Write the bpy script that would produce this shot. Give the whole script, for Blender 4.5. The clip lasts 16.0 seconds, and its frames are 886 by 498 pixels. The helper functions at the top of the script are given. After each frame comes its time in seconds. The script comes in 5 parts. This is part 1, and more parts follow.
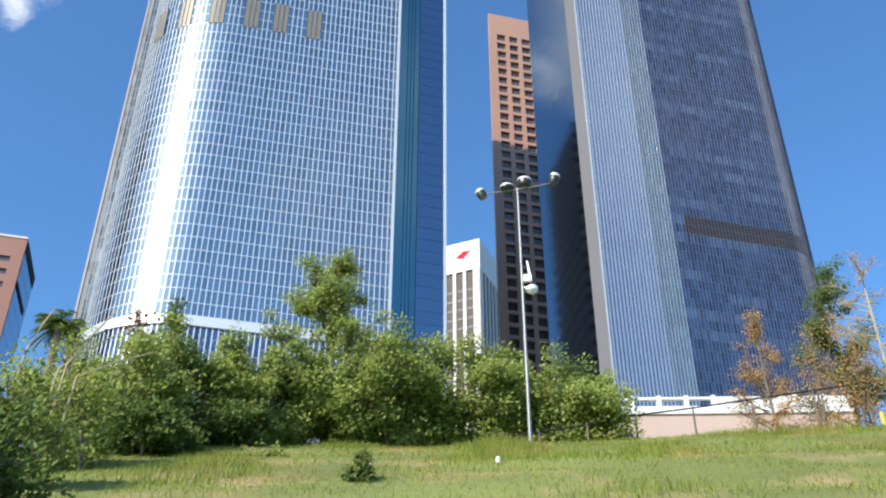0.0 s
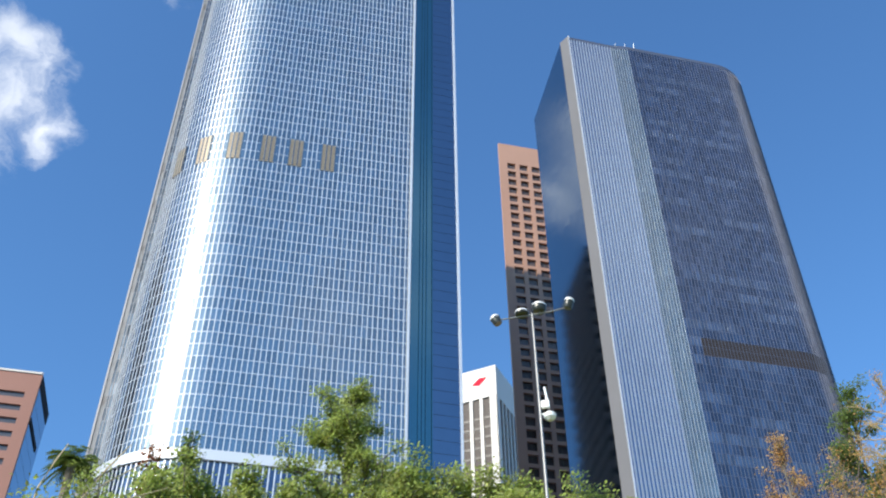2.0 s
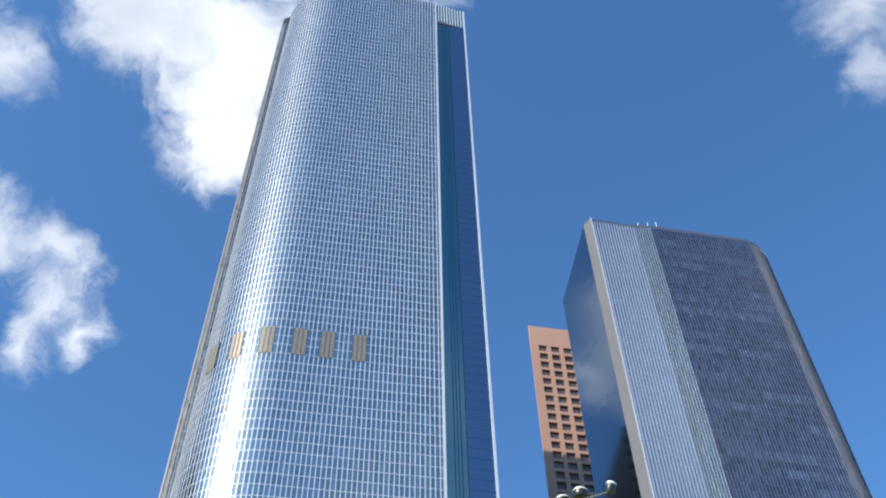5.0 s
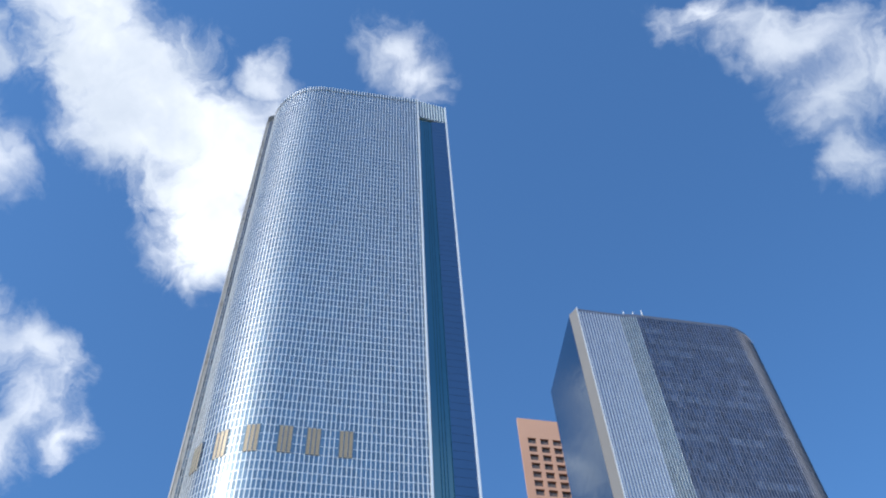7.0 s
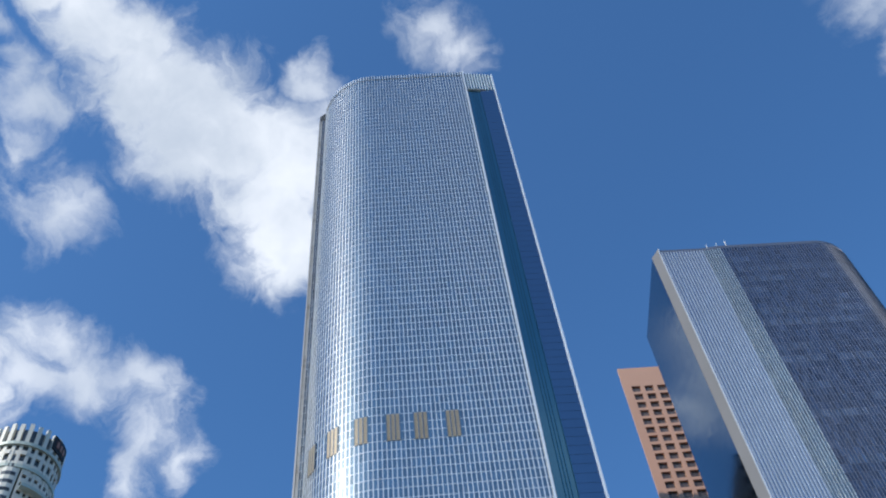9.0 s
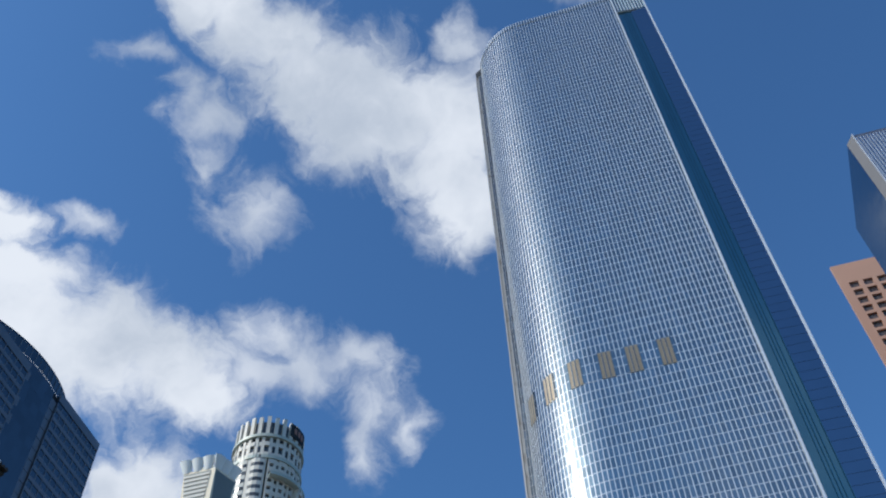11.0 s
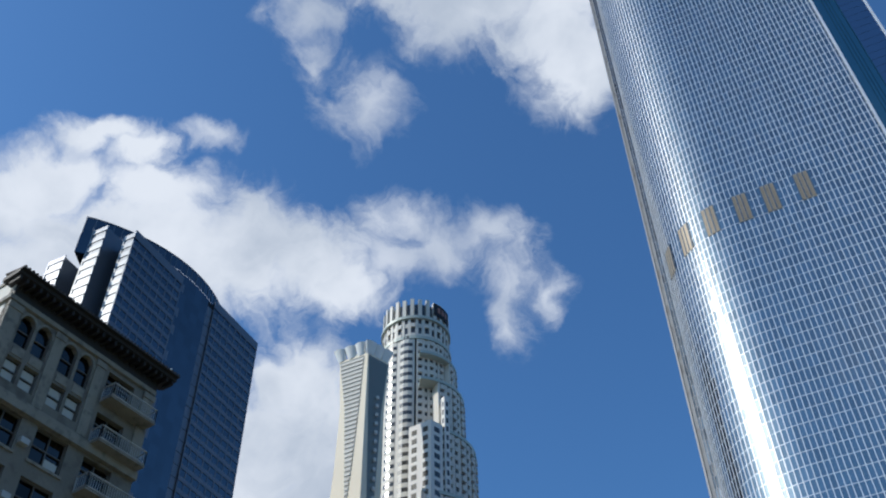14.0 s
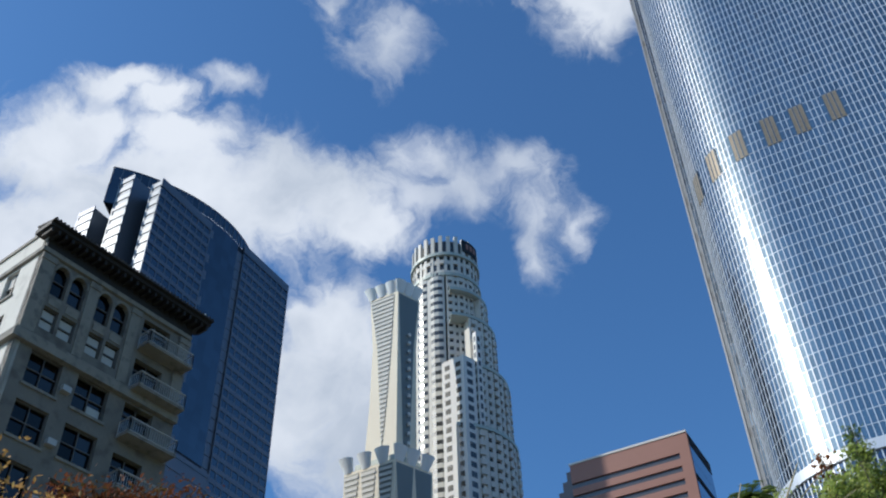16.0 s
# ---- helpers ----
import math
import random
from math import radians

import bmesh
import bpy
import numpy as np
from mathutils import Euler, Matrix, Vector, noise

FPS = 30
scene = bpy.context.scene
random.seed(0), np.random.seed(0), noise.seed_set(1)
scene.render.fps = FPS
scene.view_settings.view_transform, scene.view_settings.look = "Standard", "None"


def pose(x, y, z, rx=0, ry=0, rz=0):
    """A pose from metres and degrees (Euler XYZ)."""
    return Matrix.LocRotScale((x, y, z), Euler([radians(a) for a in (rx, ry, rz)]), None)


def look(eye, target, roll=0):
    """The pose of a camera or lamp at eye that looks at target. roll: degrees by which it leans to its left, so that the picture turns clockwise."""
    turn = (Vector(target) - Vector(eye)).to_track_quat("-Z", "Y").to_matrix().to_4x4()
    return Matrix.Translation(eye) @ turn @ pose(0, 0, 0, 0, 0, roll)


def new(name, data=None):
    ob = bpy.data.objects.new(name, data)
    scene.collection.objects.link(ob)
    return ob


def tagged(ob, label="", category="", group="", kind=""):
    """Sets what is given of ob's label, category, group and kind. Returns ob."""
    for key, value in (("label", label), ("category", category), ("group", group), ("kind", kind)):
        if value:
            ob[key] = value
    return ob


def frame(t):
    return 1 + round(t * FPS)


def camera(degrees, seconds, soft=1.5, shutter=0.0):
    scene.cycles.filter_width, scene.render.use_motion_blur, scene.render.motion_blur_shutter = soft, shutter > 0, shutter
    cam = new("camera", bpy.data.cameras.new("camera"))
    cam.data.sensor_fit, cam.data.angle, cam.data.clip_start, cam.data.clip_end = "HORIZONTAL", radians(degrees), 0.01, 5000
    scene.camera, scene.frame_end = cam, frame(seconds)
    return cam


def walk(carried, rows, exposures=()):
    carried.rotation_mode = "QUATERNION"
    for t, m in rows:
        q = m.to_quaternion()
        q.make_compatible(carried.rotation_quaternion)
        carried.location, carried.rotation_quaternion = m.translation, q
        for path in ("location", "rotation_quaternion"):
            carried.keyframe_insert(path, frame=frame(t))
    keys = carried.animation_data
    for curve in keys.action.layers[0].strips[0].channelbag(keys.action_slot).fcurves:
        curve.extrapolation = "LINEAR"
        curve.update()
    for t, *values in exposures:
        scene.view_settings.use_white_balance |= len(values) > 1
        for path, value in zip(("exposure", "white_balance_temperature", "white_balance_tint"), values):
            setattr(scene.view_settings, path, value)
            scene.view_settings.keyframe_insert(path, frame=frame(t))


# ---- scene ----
cam = camera(48.96, 16.0, soft=2.1)
# seconds, turn to the left, tilt up, lean
PATH = [
    (0.0, -0.00, 33.25, 0.05),
    (0.5, 1.26, 36.13, 0.20),
    (1.0, 1.00, 38.24, -0.18),
    (1.5, 1.19, 39.26, -0.42),
    (2.0, 1.03, 40.72, -0.51),
    (2.5, 1.85, 42.13, -0.41),
    (3.0, 2.11, 43.88, -0.60),
    (3.5, 2.38, 45.64, -0.82),
    (4.0, 2.72, 47.66, -1.30),
    (4.5, 3.70, 50.30, -1.03),
    (5.0, 3.38, 51.65, -1.36),
    (5.2, 3.14, 52.34, -1.58),
    (7.3, 1.62, 57.18, -4.28),
    (7.5, 2.47, 57.15, -4.27),
    (8.0, 5.73, 56.97, -4.11),
    (8.5, 9.57, 56.80, -3.87),
    (9.0, 9.57, 55.86, -7.40),
    (9.5, 18.53, 56.32, -3.82),
    (9.7, 19.69, 55.74, -3.51),
    (11.8, 35.31, 52.99, -1.23),
    (12.0, 36.57, 52.75, -0.83),
    (12.5, 38.53, 51.42, -0.30),
    (13.0, 40.02, 49.76, -0.18),
    (13.5, 40.83, 47.86, -0.34),
    (14.0, 40.55, 46.48, -1.13),
    (14.5, 41.14, 45.71, -1.10),
    (15.0, 42.10, 44.55, -0.97),
    (15.5, 45.16, 42.98, 0.15),
    (16.0, 42.90, 42.78, -1.69),
]
walk(cam, [(t, pose(0, 0, 1.6, 90 + tilt, 0, turn) @ pose(0, 0, 0, 0, 0, lean)) for t, turn, tilt, lean in PATH],
     [(0.0, 0.22, 6500, 10), (2.0, 0.15, 6500, 10), (5.0, 0.05, 6450, 10), (7.5, 0.04, 6350, 10), (8.5, -0.15, 6250, 10), (9.5, -0.32, 6200, 10),
      (12.0, -0.56, 6150, 10), (13.5, -0.56, 6100, 10), (16.0, -0.52, 6120, 10)])

# ---- world, sun ----
SUN_AZ, SUN_EL = -141.0, 34.0      # degrees: clockwise from +y, up
EYE = Vector((0, 0, 1.6))


def heading(az, el=0.0):
    a, e = radians(az), radians(el)
    return Vector((math.sin(a) * math.cos(e), math.cos(a) * math.cos(e), math.sin(e)))


CLOUD_BIG = [(-48.6, 65.0, 2.3, 1.9, 24), (-42.5, 63.0, 3.7, 2.5, 18), (-35.3, 61.2, 4.1, 2.9, 11), (-27.5, 59.7, 3.1, 4.1, 4),
             (-26.2, 55.4, 2.2, 2.5, 2), (-56.6, 65.3, 1.8, 2.3, 31), (-61.7, 65.7, 1.8, 1.2, 36)]
CLOUD_WISPS = [(-65.2, 61.3, 1.7, 0.9, 39), (-57.7, 60.4, 1.6, 1.8, 31), (-53.5, 59.1, 1.8, 1.2, 27), (-47.8, 55.2, 2.7, 2.2, 21),
               (-54.2, 56.8, 1.2, 1.2, 27), (-6.8, 69.1, 1.9, 1.5, -15), (-4.1, 67.3, 1.9, 1.5, -17), (-26.0, 66.0, 1.5, 1.1, 3)]
CLOUD_RIGHT = [(42.5, 60.8, 3.8, 1.7, -46), (40.9, 56.6, 2.3, 2.3, -43), (39.4, 53.7, 1.7, 2.0, -41), (36.8, 64.7, 2.1, 0.9, -41),
               (46.4, 56.5, 2.5, 2.5, -48)]
CLOUD_BANK = [(-70.9, 49.8, 2.2, 0.9, 22), (-66.9, 49.4, 1.7, 0.9, 19), (-74.8, 44.6, 3.6, 2.1, 24), (-72.1, 46.8, 2.3, 1.7, 22),
              (-65.3, 47.4, 2.6, 1.5, 17), (-66.3, 43.9, 6.6, 2.7, 17), (-57.2, 44.8, 3.5, 2.9, 10), (-51.7, 45.4, 2.6, 2.3, 6),
              (-48.7, 43.6, 2.0, 1.5, 4), (-73.5, 40.7, 3.3, 2.2, 21)]
CLOUD_LUMP = [(-45.7, 48.0, 1.8, 1.4, 2), (-43.0, 48.7, 1.7, 1.5, 0), (-40.3, 46.4, 2.2, 1.7, -2), (-36.1, 47.4, 2.2, 1.5, -5),
              (-34.8, 44.8, 1.8, 2.5, -6), (-35.3, 41.2, 1.1, 1.4, -5), (-45.1, 45.7, 2.3, 1.5, 2), (-32.0, 43.3, 0.9, 2.0, -7),
              (-62.2, 51.4, 1.6, 0.8, 16)]
CLOUD_LOW = [(-52.4, 38.4, 2.3, 1.9, 6), (-50.4, 36.3, 2.9, 2.9, 4), (-53.6, 33.5, 2.8, 3.5, 6), (-49.3, 32.8, 2.9, 3.5, 3)]

world = bpy.data.worlds.new("sky")
scene.world = world
world.use_nodes = True
wt = world.node_tree
wt.nodes.clear()


def wnode(kind, **props):
    n = wt.nodes.new(kind)
    for k, v in props.items():
        setattr(n, k, v)
    return n


def wmath(op, a, b=None, c=None, clamp=False):
    n = wnode("ShaderNodeMath", operation=op, use_clamp=clamp)
    for i, v in enumerate((a, b, c)):
        if v is None:
            continue
        if isinstance(v, (int, float)):
            n.inputs[i].default_value = v
        else:
            wt.links.new(v, n.inputs[i])
    return n.outputs[0]


def wdot(vec, axis):
    n = wnode("ShaderNodeVectorMath", operation="DOT_PRODUCT")
    wt.links.new(vec, n.inputs[0])
    n.inputs[1].default_value = axis
    return n.outputs["Value"]


def wnoise(vec, scale, detail, rough=0.55, lac=2.0, swirl=0.0):
    n = wnode("ShaderNodeTexNoise")
    n.inputs["Distortion"].default_value = swirl
    n.inputs["Scale"].default_value, n.inputs["Detail"].default_value = scale, detail
    n.inputs["Roughness"].default_value, n.inputs["Lacunarity"].default_value = rough, lac
    wt.links.new(vec, n.inputs["Vector"])
    return n


def wramp(value, lo, hi):
    n = wnode("ShaderNodeMapRange", interpolation_type="SMOOTHSTEP")
    wt.links.new(value, n.inputs["Value"])
    n.inputs["From Min"].default_value, n.inputs["From Max"].default_value = lo, hi
    return n.outputs["Result"]


way = wnode("ShaderNodeTexCoord").outputs["Generated"]
sky = wnode("ShaderNodeTexSky", sky_type="NISHITA", sun_disc=False, sun_elevation=radians(SUN_EL), sun_rotation=radians(SUN_AZ),
            altitude=100, air_density=1.15, dust_density=1.1, ozone_density=2.2)
# the clouds' outline is bent by noise, then frayed
bend = wnoise(way, 13.0, 7)
off = wnode("ShaderNodeVectorMath", operation="MULTIPLY_ADD")
wt.links.new(bend.outputs["Color"], off.inputs[0])
off.inputs[1].default_value = (0.085,) * 3
shifted = wnode("ShaderNodeVectorMath", operation="ADD")
wt.links.new(way, off.inputs[2])
wt.links.new(off.outputs[0], shifted.inputs[0])
shifted.inputs[1].default_value = (-0.0425,) * 3
bent = shifted.outputs[0]


def cloud_field(blobs, join):
    """The highest of the puffs' smooth bumps: 1 in a puff's middle, 0 at its rim, negative outside."""
    total = None
    for az, el, rx, ry, turn in blobs:
        a, e, t = radians(az), radians(el), radians(turn)
        east = Vector((math.cos(a), -math.sin(a), 0))
        up = Vector((-math.sin(a) * math.sin(e), -math.cos(a) * math.sin(e), math.cos(e)))
        p = (east * math.cos(t) + up * math.sin(t)) / math.tan(radians(rx * 1.32))
        q = (up * math.cos(t) - east * math.sin(t)) / math.tan(radians(ry * 1.32))
        dp, dq = wdot(bent, p), wdot(bent, q)
        d = wmath("MULTIPLY_ADD", dp, dp, wmath("MULTIPLY", dq, dq))
        f = wmath("MULTIPLY_ADD", wmath("SQRT", d), -1.0, 1.0)
        total = f if total is None else wmath("SMOOTH_MAX", total, f, join)
    return total


thick = cloud_field(CLOUD_BIG + CLOUD_BANK + CLOUD_LOW, 0.4)
thin = cloud_field(CLOUD_WISPS + CLOUD_RIGHT + CLOUD_LUMP, 0.75)
fray = wnoise(bent, 15.0, 10, 0.60, swirl=0.9).outputs["Fac"]
veil = wnoise(way, 5.5, 5, 0.55).outputs["Fac"]
# other clouds elsewhere in the same sky, behind the eye
loose = wmath("MULTIPLY", wramp(wnoise(way, 3.2, 7, 0.58).outputs["Fac"], 0.56, 0.74), wramp(wdot(way, heading(125)), 0.1, 0.5))
d_thick = wramp(wmath("MULTIPLY_ADD", fray, 1.5, wmath("ADD", thick, -0.63)), -0.12, 0.68)
d_thin = wmath("MULTIPLY", wramp(wmath("MULTIPLY_ADD", fray, 1.9, wmath("ADD", thin, -1.03)), -0.15, 0.98), 0.80)
density = wmath("MAXIMUM", wmath("MAXIMUM", d_thick, d_thin), wmath("MULTIPLY", loose, 0.3), clamp=True)
shade = wramp(wmath("MULTIPLY_ADD", veil, 1.0, wmath("MULTIPLY", fray, 0.30)), 0.46, 0.88)
tone = wnode("ShaderNodeMix", data_type="RGBA")
tone.inputs["A"].default_value = (1.15, 1.19, 1.25, 1)
tone.inputs["B"].default_value = (0.69, 0.77, 0.89, 1)
wt.links.new(shade, tone.inputs["Factor"])
SKY = 0.115
dim = wnode("ShaderNodeVectorMath", operation="MULTIPLY")
wt.links.new(sky.outputs["Color"], dim.inputs[0])
dim.inputs[1].default_value = (SKY * 0.84, SKY * 1.36, SKY * 1.82)
mix = wnode("ShaderNodeMix", data_type="RGBA")
wt.links.new(density, mix.inputs["Factor"])
wt.links.new(dim.outputs[0], mix.inputs["A"])
wt.links.new(tone.outputs["Result"], mix.inputs["B"])
back = wnode("ShaderNodeBackground")
wt.links.new(mix.outputs["Result"], back.inputs["Color"])
wt.links.new(back.outputs[0], wnode("ShaderNodeOutputWorld").inputs["Surface"])

sun = new("sun", bpy.data.lights.new("sun", "SUN"))
sun.data.energy, sun.data.angle, sun.data.color = 5.0, radians(0.53), (1.0, 0.92, 0.79)
sun.matrix_world = look(heading(SUN_AZ, SUN_EL) * 400, (0, 0, 0))


# ---- materials ----
def material(name, colour, rough=0.6, metal=0.0, vary=0.12, scale=1.0, fine=14.0, bump=0.0, island=0.0, pieces=0.0, tint=None, spec=0.5, through_leaf=0.0, coat=0.0):
    """Principled surface with variation at two scales. island: tone by joined piece; pieces: tone by object; tint: the stains' colour."""
    m = bpy.data.materials.new(name)
    m.use_nodes = True
    nt = m.node_tree
    bsdf = nt.nodes["Principled BSDF"]
    place = nt.nodes.new("ShaderNodeTexCoord").outputs["Object"]

    def tex(s, detail):
        n = nt.nodes.new("ShaderNodeTexNoise")
        n.inputs["Scale"].default_value, n.inputs["Detail"].default_value = s, detail
        nt.links.new(place, n.inputs["Vector"])
        return n.outputs["Fac"]

    def calc(op, a, b, c=None):
        n = nt.nodes.new("ShaderNodeMath")
        n.operation = op
        for i, v in enumerate((a, b, c)):
            if v is None:
                continue
            if isinstance(v, (int, float)):
                n.inputs[i].default_value = v
            else:
                nt.links.new(v, n.inputs[i])
        return n.outputs[0]

    coarse, grain = tex(scale, 4), tex(fine, 5)
    gain = calc("MULTIPLY_ADD", coarse, vary * 2.2, 1 - vary * 1.1)
    gain = calc("MULTIPLY", gain, calc("MULTIPLY_ADD", grain, vary * 1.2, 1 - vary * 0.6))
    if island:
        r = nt.nodes.new("ShaderNodeNewGeometry").outputs["Random Per Island"]
        gain = calc("MULTIPLY", gain, calc("MULTIPLY_ADD", r, island * 2, 1 - island))
    if pieces:
        r = nt.nodes.new("ShaderNodeObjectInfo").outputs["Random"]
        gain = calc("MULTIPLY", gain, calc("MULTIPLY_ADD", r, pieces * 2, 1 - pieces))
    base = nt.nodes.new("ShaderNodeMix")
    base.data_type = "RGBA"
    base.inputs["A"].default_value = (*colour, 1)
    base.inputs["B"].default_value = (*(tint or colour), 1)
    step = nt.nodes.new("ShaderNodeMapRange")
    step.interpolation_type = "SMOOTHSTEP"
    step.inputs["From Min"].default_value, step.inputs["From Max"].default_value = 0.48, 0.72
    nt.links.new(tex(scale * 2.3, 6), step.inputs["Value"])
    nt.links.new(step.outputs["Result"], base.inputs["Factor"])
    scaled = nt.nodes.new("ShaderNodeVectorMath")
    scaled.operation = "SCALE"
    nt.links.new(base.outputs["Result"], scaled.inputs[0])
    nt.links.new(gain, scaled.inputs["Scale"])
    nt.links.new(scaled.outputs[0], bsdf.inputs["Base Color"])
    nt.links.new(calc("MULTIPLY_ADD", grain, rough * 0.3, rough * 0.85), bsdf.inputs["Roughness"])
    bsdf.inputs["Metallic"].default_value = metal
    bsdf.inputs["Specular IOR Level"].default_value = spec
    if coat:
        bsdf.inputs["Coat Weight"].default_value, bsdf.inputs["Coat Roughness"].default_value = coat, 0.27
    if bump:
        b = nt.nodes.new("ShaderNodeBump")
        b.inputs["Strength"].default_value, b.inputs["Distance"].default_value = bump, 0.05
        nt.links.new(grain, b.inputs["Height"])
        nt.links.new(b.outputs["Normal"], bsdf.inputs["Normal"])
    if through_leaf:
        t = nt.nodes.new("ShaderNodeBsdfTranslucent")
        nt.links.new(scaled.outputs[0], t.inputs["Color"])
        mixed = nt.nodes.new("ShaderNodeMixShader")
        mixed.inputs[0].default_value = through_leaf
        nt.links.new(bsdf.outputs[0], mixed.inputs[1])
        nt.links.new(t.outputs[0], mixed.inputs[2])
        nt.links.new(mixed.outputs[0], nt.nodes["Material Output"].inputs["Surface"])
    return m


